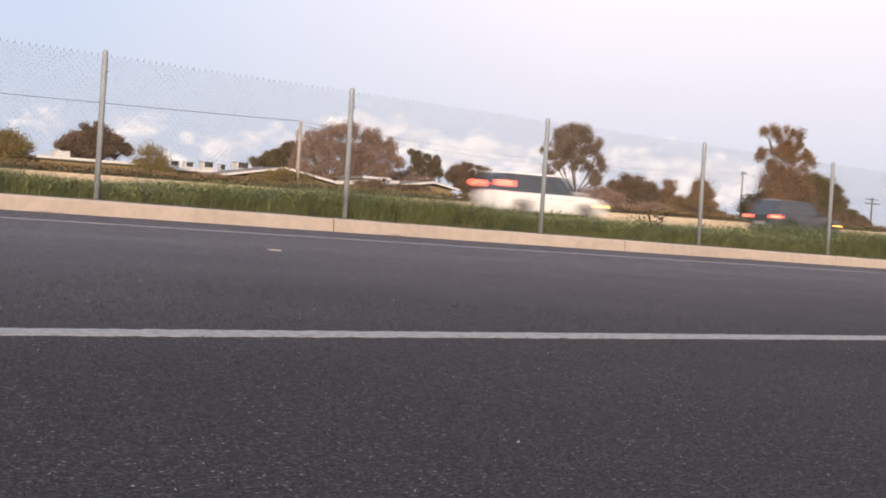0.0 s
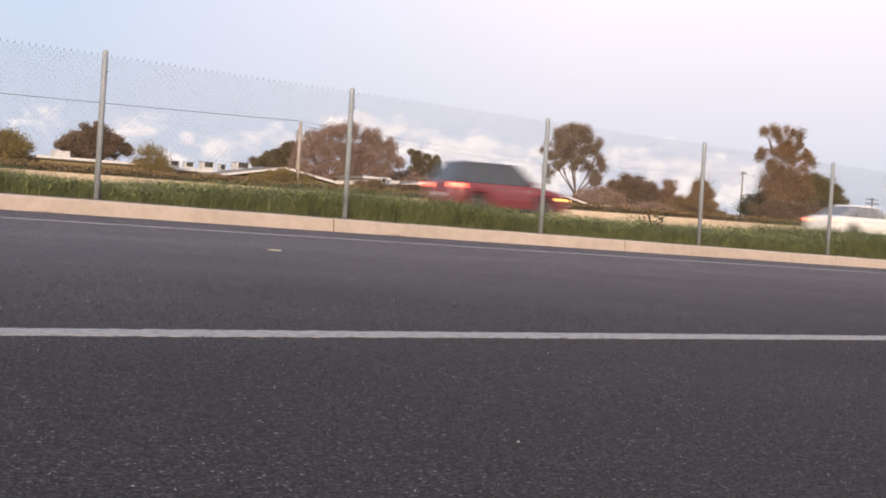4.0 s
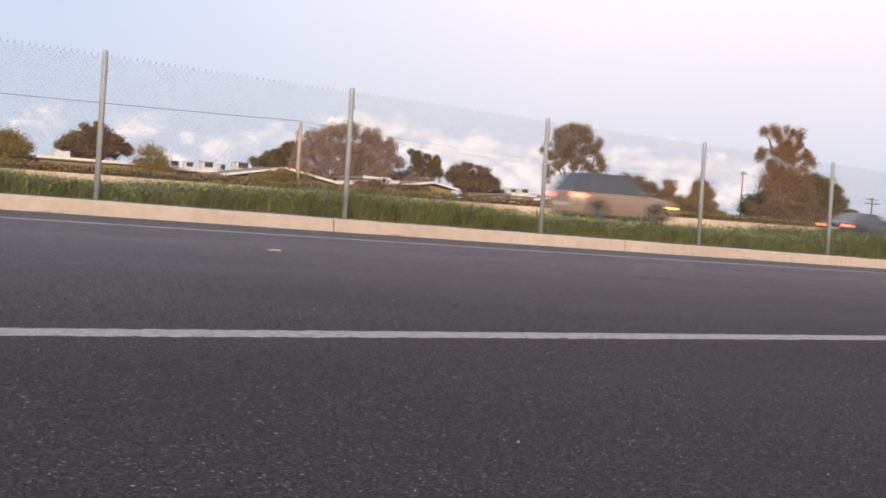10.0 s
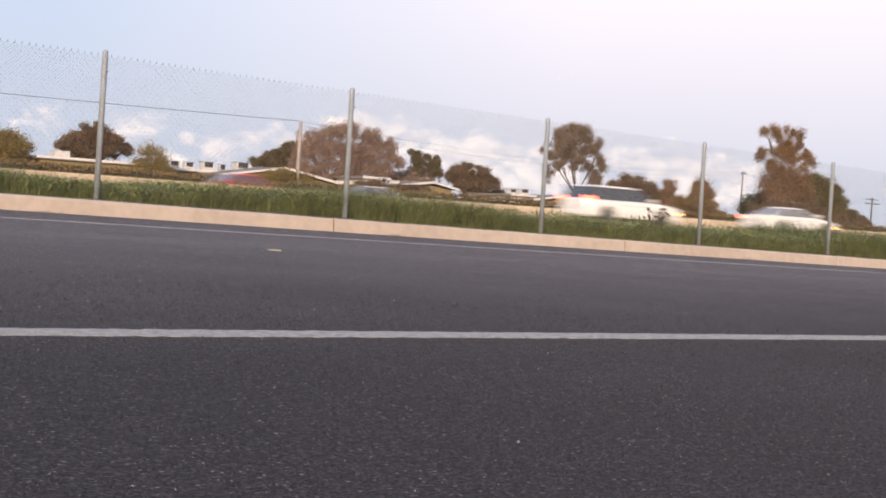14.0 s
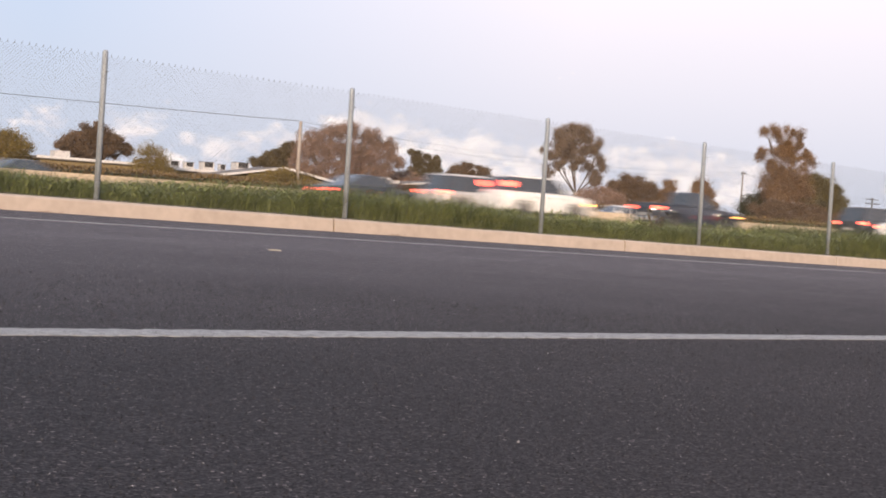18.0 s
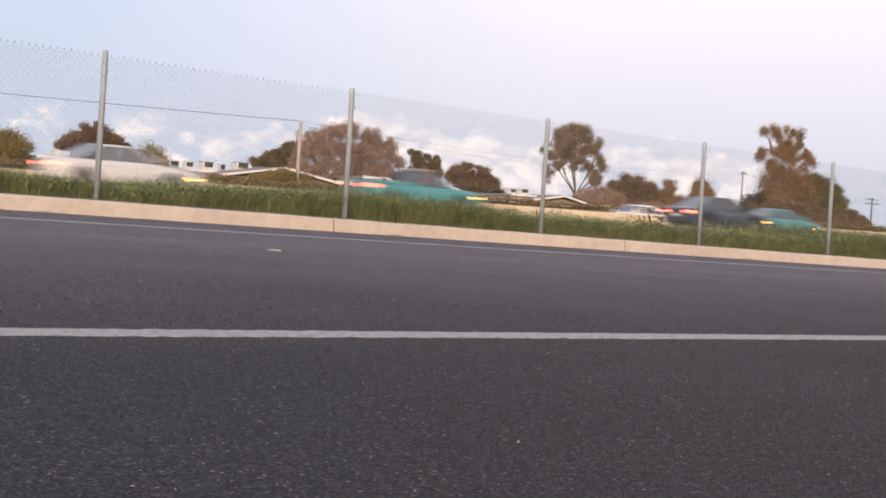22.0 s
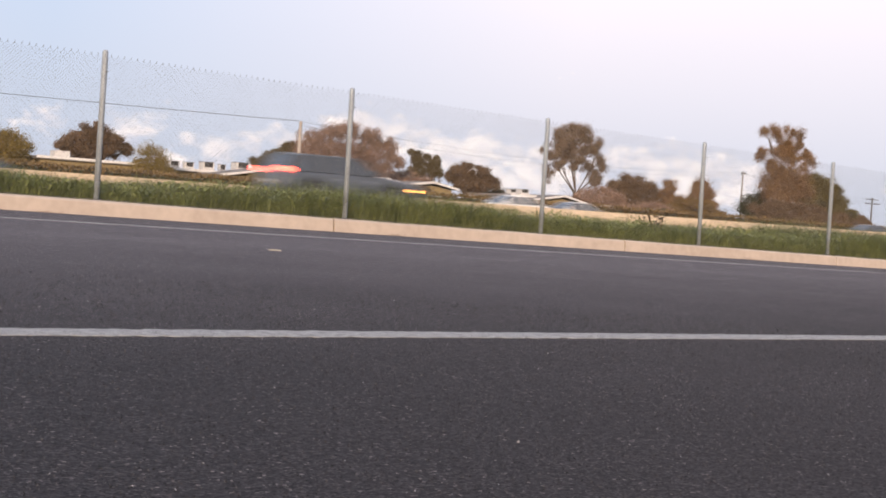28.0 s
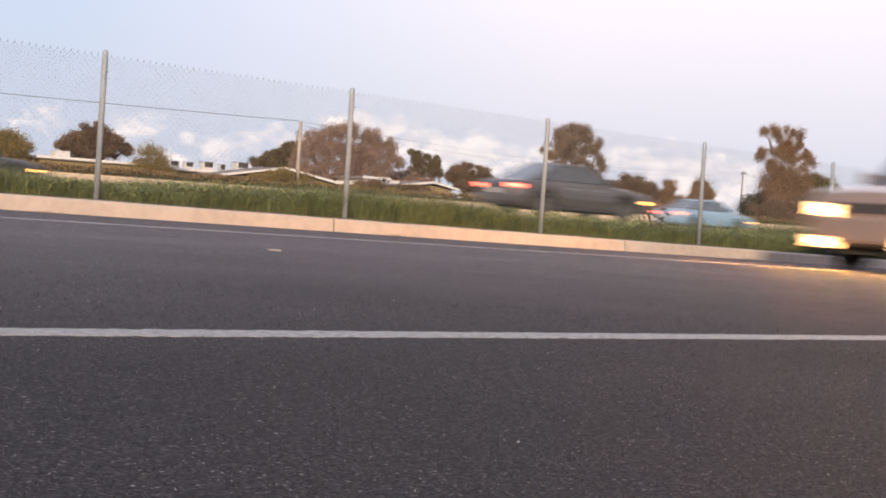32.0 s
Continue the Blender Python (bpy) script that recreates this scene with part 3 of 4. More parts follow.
# (x, y, crown ellipsoids, leaves, foliage, label, options)
make_tree(22.4, 85, [(-1.2, 2.4, 1.6, 1.3), (0.3, 2.9, 1.2, 0.95), (1.3, 2.0, 0.7, 0.8)], 5200, LEAF_OLIVE, "low olive-green tree behind the freeway hedge", seed=11)
make_tree(29.6, 90, [(-2.0, 3.6, 0.57, 0.43), (-1.4, 4.0, 0.64, 0.5), (-0.5, 4.5, 0.65, 0.51), (0.3, 4.8, 0.51, 0.44), (1.0, 4.4, 0.59, 0.44), (1.7, 4.0, 0.52, 0.51), (2.5, 3.6, 0.37, 0.37), (-0.9, 3.3, 1.23, 0.51), (1.0, 3.4, 1.26, 0.51), (-0.2, 3.9, 1.1, 0.6), (0.6, 3.9, 1.0, 0.6)],
          11000, LEAF_UMBER, "broad dark brown tree with a rounded crown", seed=12, size=0.16, sparse=0.2, clumps=110)
make_tree(30.3, 80, [(0.0, 2.6, 0.8, 1.0), (-0.7, 2.1, 0.55, 0.6), (0.7, 2.2, 0.5, 0.7), (0.0, 1.8, 1.1, 0.6)], 3200, LEAF_OLIVE, "small yellow-green bush behind the hedge", seed=13, size=0.12, trunk=0.1)
make_tree(51.2, 95, [(-1.8, 6.0, 1.16, 0.68), (-0.1, 6.7, 1.37, 0.68), (1.8, 6.9, 1.49, 0.69), (3.7, 6.6, 1.42, 0.7), (5.2, 6.0, 1.15, 0.7), (5.8, 5.3, 0.97, 0.7), (-2.3, 4.9, 1.16, 0.84), (-0.5, 5.2, 1.46, 1.02), (1.6, 5.3, 1.58, 1.12), (3.8, 5.1, 1.52, 1.05), (-1.2, 3.5, 1.54, 0.85), (1.0, 3.6, 1.66, 0.86), (3.1, 3.9, 1.61, 0.87), (5.3, 4.0, 1.25, 0.79), (6.7, 4.6, 0.68, 0.53), (-3.0, 3.9, 0.8, 0.76)],
          19000, LEAF_BROWN, "large spreading russet tree with thinning foliage", seed=14, size=0.13, trunk=0.3, clumps=340, sparse=0.1, twigs=6, loose=0.5, droop=0.9)
make_tree(49.1, 100, [(-1.8, 4.0, 0.64, 0.35), (-0.9, 4.5, 0.65, 0.39), (-0.2, 4.8, 0.65, 0.35), (0.5, 5.3, 0.47, 0.44), (-0.2, 3.9, 1.22, 0.53), (1.1, 5.0, 0.47, 0.88)],
          7000, LEAF_DARK, "dark green tree beside the russet one", seed=15)
make_tree(65.8, 104, [(-0.9, 6.3, 0.34, 0.24), (-0.4, 6.0, 0.51, 0.29), (-0.7, 5.5, 0.57, 0.29), (-0.1, 5.1, 0.57, 0.34), (-0.3, 4.5, 0.74, 0.39)],
          4200, LEAF_DARK, "slim dark conifer with open tiers", seed=16, size=0.13, trunk=0.12, clumps=46, sparse=0.0, loose=0.35, swell=1.2)
make_tree(66.8, 103, [(-0.8, 5.9, 0.34, 0.24), (-0.3, 5.6, 0.57, 0.34), (0.2, 5.2, 0.57, 0.34), (-0.3, 4.8, 0.69, 0.39), (0.2, 4.4, 0.69, 0.34)],
          4200, LEAF_DARK, "dark conifer leaning over the roofs", seed=17, size=0.13, trunk=0.12, clumps=46, sparse=0.0, loose=0.35, swell=1.2)
make_tree(65.5, 95, [(-1.4, 4.6, 0.71, 0.41), (-0.3, 4.7, 0.82, 0.41), (1.0, 4.6, 0.83, 0.41), (1.9, 4.2, 0.47, 0.42), (-1.7, 4.0, 0.71, 0.46), (-0.5, 3.7, 1.12, 0.55), (1.0, 3.6, 1.04, 0.55), (2.5, 3.6, 0.42, 0.46), (0.2, 3.1, 1.86, 0.46)],
          8500, LEAF_UMBER, "rounded dark brown tree", seed=18)
make_tree(70.9, 98, [(-0.8, 2.6, 0.9, 0.8), (0.5, 2.3, 0.9, 0.7)], 2600, LEAF_DARK, "low dark shrub behind the hedge", "shrub", seed=19, trunk=0.1)
make_tree(77.5, 95, [(-1.0, 9.3, 1.19, 0.53), (0.3, 9.2, 0.88, 0.58), (-2.3, 8.4, 0.96, 0.62), (-0.8, 8.3, 1.3, 0.67), (1.2, 8.3, 0.77, 0.58), (-2.6, 7.4, 0.96, 0.57), (-0.9, 7.2, 1.3, 0.63), (1.2, 7.3, 0.99, 0.63), (-4.1, 7.0, 0.42, 0.29), (-3.2, 6.5, 0.64, 0.38), (-1.5, 6.3, 0.86, 0.34), (0.2, 6.4, 0.87, 0.39), (2.2, 7.8, 0.5, 0.68), (2.5, 6.6, 0.56, 0.49), (3.0, 6.0, 0.45, 0.39), (2.2, 5.3, 0.5, 0.59), (-3.2, 4.7, 0.42, 0.57), (1.8, 4.5, 0.44, 0.59), (-2.3, 5.8, 0.65, 0.38), (-0.7, 5.7, 0.57, 0.34), (1.0, 5.9, 0.67, 0.38), (2.7, 4.8, 0.39, 0.51), (-3.6, 5.5, 0.37, 0.37)],
          9500, LEAF_GREY, "tall eucalyptus with forked pale trunk and rounded crown", seed=20, trunk=0.3, limbs=9, fork=3.4, size=0.15, bark=BARK, clumps=200, sparse=0.0, droop=1.0, loose=0.6, swell=1.08, twigs=1)
make_tree(78.8, 93, [(-1.2, 2.6, 1.2, 1.0), (0.6, 2.9, 1.2, 1.0), (-2.6, 2.4, 0.9, 0.8), (1.7, 2.5, 0.9, 0.9)], 5200, LEAF_BROWN, "reddish brown undergrowth below the eucalyptus", "shrub", seed=21, trunk=0.12, twigs=4)
make_tree(84.2, 95, [(-1.6, 4.1, 1.2, 1.1), (-0.6, 4.9, 1.0, 0.9), (1.3, 4.6, 1.3, 1.0), (2.6, 3.8, 0.8, 1.0), (0.4, 3.4, 2.8, 1.2)], 9000, LEAF_UMBER, "wide dark tree with a lumpy outline", seed=22)
make_tree(89.5, 95, [(0.0, 4.7, 0.55, 0.8), (-0.4, 3.8, 0.9, 0.8), (0.5, 3.2, 1.1, 0.8), (-0.9, 2.8, 1.0, 0.8)], 4800, LEAF_RUST, "small pointed brown conifer beyond the hedge", seed=23, size=0.14)
make_tree(93.7, 95, [(-0.2, 5.0, 0.8, 0.8), (0.3, 4.3, 1.1, 0.8), (-0.5, 3.6, 1.3, 0.8), (0.7, 3.0, 1.2, 0.8), (-1.0, 2.6, 1.0, 0.7)], 6000, LEAF_RUST, "bushy brown tree beside the utility pole", seed=24, size=0.15)
make_tree(100.5, 90, [(-3.7, 10.7, 0.5, 0.36), (-2.7, 10.9, 0.68, 0.41), (-1.6, 10.4, 0.45, 0.41), (0.0, 11.0, 0.52, 0.46), (1.1, 10.7, 0.52, 0.47), (-0.8, 9.7, 0.8, 0.46), (0.4, 9.5, 0.81, 0.52), (1.9, 9.8, 0.53, 0.31), (-1.5, 8.8, 0.91, 0.57), (0.2, 8.3, 0.87, 0.57), (-3.5, 8.6, 0.73, 0.36), (-4.0, 8.2, 0.39, 0.25), (-2.5, 7.6, 0.51, 0.46), (2.7, 8.8, 0.65, 0.47), (3.4, 8.3, 0.47, 0.42), (2.5, 7.7, 0.47, 0.42), (-1.5, 7.4, 0.8, 0.51), (-0.7, 6.7, 1.27, 0.62), (1.2, 6.6, 1.29, 0.73), (-2.5, 6.2, 0.9, 0.62), (-2.1, 5.1, 1.25, 0.82), (0.0, 5.5, 1.39, 0.83), (2.2, 5.4, 1.3, 0.84), (-0.4, 3.8, 1.97, 0.83)],
          15000, LEAF_RUST, "tall ragged russet tree with long drooping limbs", seed=25, trunk=0.3, limbs=12, fork=4.5, size=0.15, clumps=300, sparse=0.0, bark=PALE_BARK, twigs=2, droop=1.25, loose=0.66, swell=1.24)
make_tree(108.2, 92, [(-1.4, 6.3, 1.13, 0.86), (-0.1, 5.9, 1.27, 0.98), (1.3, 5.3, 1.16, 0.87), (2.7, 4.4, 1.1, 0.82), (-0.6, 4.7, 1.52, 0.97), (1.5, 3.7, 1.68, 0.76), (4.2, 3.2, 1.05, 0.55), (-2.6, 5.0, 1.12, 0.97)],
          13000, LEAF_GREEN, "dense dome-shaped green tree", seed=26, size=0.17, clumps=150, sparse=0.5)
make_tree(98.4, 92, [(-0.7, 3.3, 1.1, 1.1), (0.9, 3.9, 1.2, 1.0), (0.4, 2.6, 1.8, 1.0)], 5200, LEAF_DEEP, "dark shrub at the foot of the tall tree", "shrub", seed=27, trunk=0.12)
make_tree(116.4, 94, [(-1.0, 3.1, 0.98, 0.51), (0.4, 2.9, 0.92, 0.4), (1.7, 2.6, 0.79, 0.34)],
          4200, LEAF_UMBER, "low brown shrub tapering along the freeway", name="shrub", seed=28, trunk=0.1)


make_tree(60.6, 98, [(-1.6, 2.9, 1.3, 0.9), (0.2, 3.3, 1.2, 0.9), (1.8, 2.7, 1.1, 0.8)], 4200, LEAF_BROWN, "brownish shrubs between the houses and the conifers", "shrub", seed=41, trunk=0.1, twigs=3)
make_tree(85.8, 88, [(-2.4, 2.0, 1.4, 0.8), (-0.6, 2.5, 1.5, 0.9), (1.2, 2.3, 1.4, 0.9), (2.8, 1.9, 1.2, 0.7)], 6500, LEAF_IVY, "yellowish brown thicket above the median barrier", "shrub", seed=42, trunk=0.1)
make_tree(97.5, 84, [(-1.6, 1.9, 1.2, 0.6), (0.4, 2.1, 1.5, 0.7), (2.6, 2.0, 1.5, 0.7), (5.0, 1.8, 1.6, 0.6), (7.4, 1.7, 1.4, 0.6)], 7000, LEAF_UMBER, "low brown thicket below the tall tree", "shrub", seed=43, trunk=0.1)
make_tree(38.6, 78, [(-2.1, 1.7, 0.58, 0.34), (-1.0, 1.9, 0.74, 0.48), (0.2, 2.0, 0.83, 0.55), (1.5, 2.0, 0.69, 0.49), (2.3, 1.8, 0.62, 0.35)],
          5200, LEAF_OLIVE, "ochre ivy and scrub below the gable house", name="shrub", seed=44, trunk=0.08, size=0.12)
make_tree(48.6, 80.8, [(-2.3, 2.0, 0.64, 0.3), (-1.2, 2.1, 0.65, 0.3), (1.5, 2.1, 0.84, 0.26), (2.7, 2.1, 0.76, 0.23)],
          3800, LEAF_UMBER, "low brown scrub along the house wall", name="shrub", seed=45, trunk=0.06, size=0.12)
make_tree(97.0, 86, [(-4.4, 2.8, 0.88, 0.49), (-2.5, 3.2, 1.01, 0.59), (-0.1, 3.3, 1.15, 0.6), (2.3, 3.2, 1.17, 0.6), (4.4, 3.0, 1.07, 0.51), (6.5, 2.7, 0.97, 0.41)],
          6500, LEAF_UMBER, "dense brown thicket round the tall tree", name="shrub", seed=46, trunk=0.1, size=0.15)

make_tree(93.6, 85, [(-1.8, 1.7, 1.0, 0.6), (-0.4, 2.1, 1.1, 0.6), (1.0, 2.4, 1.1, 0.7), (2.2, 2.0, 0.9, 0.6)],
          3800, LEAF_UMBER, "brown scrub filling the gap beside the tall tree", name="shrub", seed=47, trunk=0.08, size=0.13)
make_tree(76.6, 86, [(-1.2, 1.6, 0.9, 0.5), (0.0, 1.9, 1.0, 0.6), (1.2, 1.9, 0.9, 0.6), (2.6, 2.1, 0.9, 0.6), (3.8, 1.9, 0.9, 0.5)],
          2800, LEAF_BROWN, "reddish scrub behind the median barrier", name="shrub", seed=48, trunk=0.08, size=0.13)


def make_hedge():
    """Ivy bank beyond the far carriageway: an earth core under a coat of leaves."""
    rng = np.random.default_rng(31)
    hedge = tagged(new("ivy_bank"), "long brownish ivy hedge beyond the freeway", "hedge", kind="structure")
    hedge.location = (0, 66.0, FREEWAY_Z - 0.1)
    xs = np.arange(-60, 190, 1.0)
    prof = [1.42 + 0.16 * noise.noise((x * 0.33, 2.0, 5.0)) + 0.1 * noise.noise((x * 1.1, 4.0, 9.0)) for x in xs]
    verts, faces = [], []
    for x, h in zip(xs, prof):
        verts.extend(((x, -0.9, 0), (x, -0.6, h * 0.7), (x, -0.1, h - 0.06), (x, 1.0, h - 0.06), (x, 1.6, 0)))
    for i in range(len(xs) - 1):
        for j in range(4):
            faces.append((i * 5 + j, i * 5 + 5 + j, i * 5 + 6 + j, i * 5 + 1 + j))
    raw("bank", verts, faces, DIRT, hedge)
    v, f = [], []
    for _ in range(56000):
        x = rng.uniform(5, 130)
        h = np.interp(x, xs, prof)
        z = h * rng.uniform(0.15, 1.0) + rng.uniform(-.05, 0.12)
        y = -0.95 + 0.9 * max(0, z / h - 0.3) + rng.normal() * 0.08
        p = np.array((x, y if rng.uniform() < 0.7 else rng.uniform(-0.3, 1.0), z if rng.uniform() < 0.7 else h + rng.uniform(-.05, .18)))
        if p[2] > h - 0.05:
            p[2] = h + abs(rng.normal()) * 0.09
        a, b = rng.normal(size=3), rng.normal(size=3)
        a *= 0.085 / np.linalg.norm(a)
        b *= 0.06 / np.linalg.norm(b)
        k = len(v)
        v.extend((tuple(p - a), tuple(p + b), tuple(p + a), tuple(p - b)))
        f.append((k, k + 1, k + 2, k + 3))
    tagged(raw("ivy_leaves", v, f, LEAF_IVY, hedge), kind="stuff")


make_hedge()


# ---- houses beyond the hedge ----
def gable_house(x0, x1, y, depth, eave, ridge_x, ridge, label, wall=STUCCO):
    """A low house whose gable faces the freeway; the ridge runs away from it."""
    h = tagged(new("house"), label, "house")
    h.location = (x0, y, 0.42)
    w, e, r, rx = x1 - x0, eave - 0.42, ridge - 0.42, ridge_x - x0
    o = 0.35
    part("wall", prism(bmesh.new(), ((o, 0), (w - o, 0), (w - o, e - 0.05), (rx, r - 0.2), (o, e - 0.05)), 1, 0.0, depth), wall, h)
    for a, b in (((0, e), (rx, r)), ((rx, r), (w, e))):
        part("roof", prism(bmesh.new(), (a, b, (b[0], b[1] + 0.1), (a[0], a[1] + 0.1)), 1, -0.5, depth + 0.4), SHINGLE, h)
        part("bargeboard", prism(bmesh.new(), ((a[0], a[1] - 0.05), (b[0], b[1] - 0.05), (b[0], b[1] + 0.11), (a[0], a[1] + 0.11)), 1, -0.56, -0.505), FASCIA, h)
    for cx in (w * 0.3, w * 0.66):
        win = part("window", boxed(cx - 0.6, cx + 0.6, -0.03, 0.02, 0.95, 1.75), WINDOW, h)
        part("window_head", boxed(cx - 0.66, cx + 0.66, -0.05, 0.02, 1.75, 1.81), FASCIA, win)
        part("window_sill", boxed(cx - 0.66, cx + 0.66, -0.07, 0.02, 0.89, 0.95), FASCIA, win)
    return h


def flat_house(x0, x1, y, depth, top, label, wall=STUCCO):
    h = tagged(new("house"), label, "house")
    h.location = (x0, y, 0.42)
    w, t = x1 - x0, top - 0.42
    part("wall", boxed(0.3, w - 0.3, 0.3, depth, 0, t - 0.22), wall, h)
    part("roof", boxed(0, w, 0, depth + 0.3, t - 0.22, t - 0.02, bevel=0.02), SHINGLE, h)
    part("fascia", boxed(-0.03, w + 0.03, -0.05, -0.005, t - 0.16, t, bevel=0.01), FASCIA, h)
    for cx in (w * 0.3, w * 0.7):
        part("window", boxed(cx - 0.6, cx + 0.6, 0.27, 0.32, 0.9, 1.6), WINDOW, h)
    return h


def roof_unit(x, y, z, w, hgt, label="pale sheet-metal air conditioner on a roof", dark=True):
    u = tagged(new("air_conditioner"), label, "air conditioner", "rooftop units")
    u.location = (x, y, z)
    part("casing", boxed(-w / 2, w / 2, 0, w, 0.06, hgt, bevel=0.02), METAL_BOX, u)
    part("base_frame", boxed(-w / 2 - 0.05, w / 2 + 0.05, -0.05, w + 0.05, 0, 0.06), METAL_BOX, u)
    part("cap", boxed(-w / 2 - 0.03, w / 2 + 0.03, -0.03, w + 0.03, hgt, hgt + 0.03, bevel=0.01), DARK_GRILLE if dark else METAL_BOX, u)
    if dark:
        for i in range(4):
            a = -w * 0.36 + i * w * 0.185
            part("louvre", boxed(a, a + w * 0.165, -0.02, 0.0, hgt * 0.40, hgt - 0.01), DARK_GRILLE, u)
    return u


flat_house(24.1, 31.4, 84, 9, 2.97, "long low house with a pale flat roof edge")
roof_unit(25.9, 84.6, 2.93, 1.0, 0.42, "plain pale box on a flat roof", False)
flat_house(33.3, 37.8, 84, 9, 2.85, "low house with a white flat roof")
roof_unit(33.65, 84.6, 2.83, 0.72, 0.46)
roof_unit(34.75, 84.6, 2.83, 0.62, 0.46, "faded pinkish air conditioner on a flat roof")
roof_unit(36.15, 84.6, 2.83, 0.82, 0.58)
roof_unit(38.0, 86.4, 2.83, 0.45, 0.55, "narrow grey rooftop vent box")
roof_unit(38.75, 84.6, 2.95, 1.0, 0.62, "large rooftop unit with a dark front and pale sides")
gable_house(35.0, 44.2, 80.5, 3.6, 2.45, 39.8, 3.24, "low olive house with a white-edged gable roof")
gable_house(50.1, 55.5, 82.5, 9, 2.75, 53.2, 3.17, "low house with a shallow white-edged gable roof")
gable_house(64.2, 69.8, 84.5, 9, 2.5, 67.4, 3.0, "low house with a shallow grey gable roof")
flat_house(70.9, 73.5, 85, 8, 2.55, "small outbuilding with a pale roof edge")
flat_house(46.1, 50.0, 86, 8, 2.86, "pale flat-roofed house behind the gable house")
roof_unit(51.5, 86.5, 2.9, 0.5, 0.42)
flat_house(51.6, 54.2, 90, 6, 3.55, "pale house behind the russet tree", STUCCO_W)
roof_unit(50.75, 83.4, 2.86, 0.55, 0.26, "small white roof box lit by the low sun", False)
flat_house(66.3, 70.0, 107, 6, 4.98, "white two-storey house end behind the conifers", STUCCO_W)
flat_house(63.0, 65.6, 85.5, 6, 2.95, "small white house behind the brown trees", STUCCO_W)
roof_unit(63.6, 86.0, 2.94, 0.6, 0.36)
roof_unit(64.8, 86.0, 2.94, 0.8, 0.42, "rooftop unit with a dark square front")


def utility_pole(x, y, top, arms, label, r=0.13, wood=WOODPOLE):
    p = tagged(new("utility_pole"), label, "utility pole")
    p.location = (x, y, 0.42)
    h = top - 0.42
    part("pole", tube(bmesh.new(), [(0, 0, -0.3), (0, 0, h * 0.5), (0.02, 0, h)], (r, r * 0.9, r * 0.75), 10), wood, p, smooth=True)
    for z, half in arms:
        arm = part("crossarm", boxed(-half, half, -0.16, -0.06, h + z - 0.06, h + z + 0.06, bevel=0.01), wood, p)
        for i in range(4):
            q = -half * 0.9 + i * half * 0.6
            part("insulator", tube(bmesh.new(), [(q, -0.11, h + z + 0.06), (q, -0.11, h + z + 0.12), (q, -0.11, h + z + 0.2)], (0.02, 0.05, 0.03), 6), TRIM, arm)
    return p


utility_pole(39.7, 78, 6.4, (), "weathered wooden utility pole", 0.135)
utility_pole(125.6, 120, 9.3, ((-0.3, 0.42), (-3.6, 0.35)), "distant utility pole with crossarms", 0.12, GREYPOLE)
utility_pole(189.6, 150, 9.3, ((-0.35, 1.6), (-1.1, 1.9)), "distant dark utility pole with two crossarms", 0.16, DARKPOLE)


def cable(a, b, sag, label, r=0.012):
    a, b = Vector(a), Vector(b)
    pts = [a.lerp(b, i / 24) - Vector((0, 0, sag * 4 * (i / 24) * (1 - i / 24))) for i in range(25)]
    tagged(part("power_line", tube(bmesh.new(), pts, [r] * 25, 5), TRIM), label, "cable", "power lines")


cable((-40, 78, 6.6), (39.7, 78, 6.4), 0.35, "thin dark overhead cable between utility poles", 0.016)
cable((39.7, 78, 6.38), (125.6, 120, 9.2), 1.0, "thin dark overhead cable between utility poles", 0.010)
cable((39.7, 78, 6.1), (125.6, 120, 8.9), 1.2, "thin dark overhead cable between utility poles", 0.008)
cable((125.6, 120, 9.15), (189.6, 150, 9.1), 0.6, "thin dark overhead cable between distant poles", 0.014)
cable((125.6, 119.8, 9.0), (189.6, 149.8, 8.4), 0.8, "thin dark overhead cable between distant poles", 0.012)


# ---- road details ----
def road_marker(x, y):
    m = tagged(new("road_reflector"), "worn cream raised road marker between the lanes", "road marker")
    m.matrix_world = RAMP @ pose(x, y, 0)
    bm = bmesh.new()
    rings = []
    for r, z in ((0.034, 0.0), (0.031, 0.004), (0.022, 0.006), (0.010, 0.007)):
        rings.append([bm.verts.new((r * math.cos(a), r * math.sin(a), z)) for a in [i * math.pi / 8 for i in range(16)]])
    for a, b in zip(rings, rings[1:]):
        for j in range(16):
            bm.faces.new((a[j], a[(j + 1) % 16], b[(j + 1) % 16], b[j]))
    bm.faces.new(rings[-1])
    part("dome", bm, material("cream_ceramic", (0.34, 0.29, 0.22), 0.6, vary=0.25, scale=20, fine=90), m, smooth=True)


road_marker(3.32, 5.33)
road_marker(3.32 - 7.3, 5.33)
road_marker(3.32 + 14.6, 5.33)


def litter(x, y, w, h, label, mat, seed):
    rng = np.random.default_rng(seed)
    bm = bmesh.new()
    for _ in range(14):
        p = (rng.normal() * w, rng.normal() * w * 0.25, abs(rng.normal()) * h * 0.3)
        a = rng.uniform(0, 6.28)
        s = rng.uniform(0.012, 0.03)
        vs = [bm.verts.new((p[0] + s * math.cos(a + q) * (1.5 if i % 2 else 1), p[1] + s * math.sin(a + q), max(0.002, p[2] + rng.uniform(0, 0.008)))) for i, q in enumerate((0, 1.5, 3.1, 4.7))]
        bm.faces.new(vs)
    ob = tagged(part("leaf_litter", bm, mat), label, "litter", kind="stuff")
    ob.matrix_world = RAMP @ pose(x, y, 0)


LITTER = material("dead_leaves", (0.17, 0.085, 0.06), 0.95, vary=0.4, scale=20, fine=60)
for lx, ls in ((4.85, 1), (9.05, 2), (15.6, 3), (19.9, 4)):
    litter(lx, KERB_Y - 0.07, 0.10, 0.03, "little heap of dead leaves against the kerb", LITTER, ls)


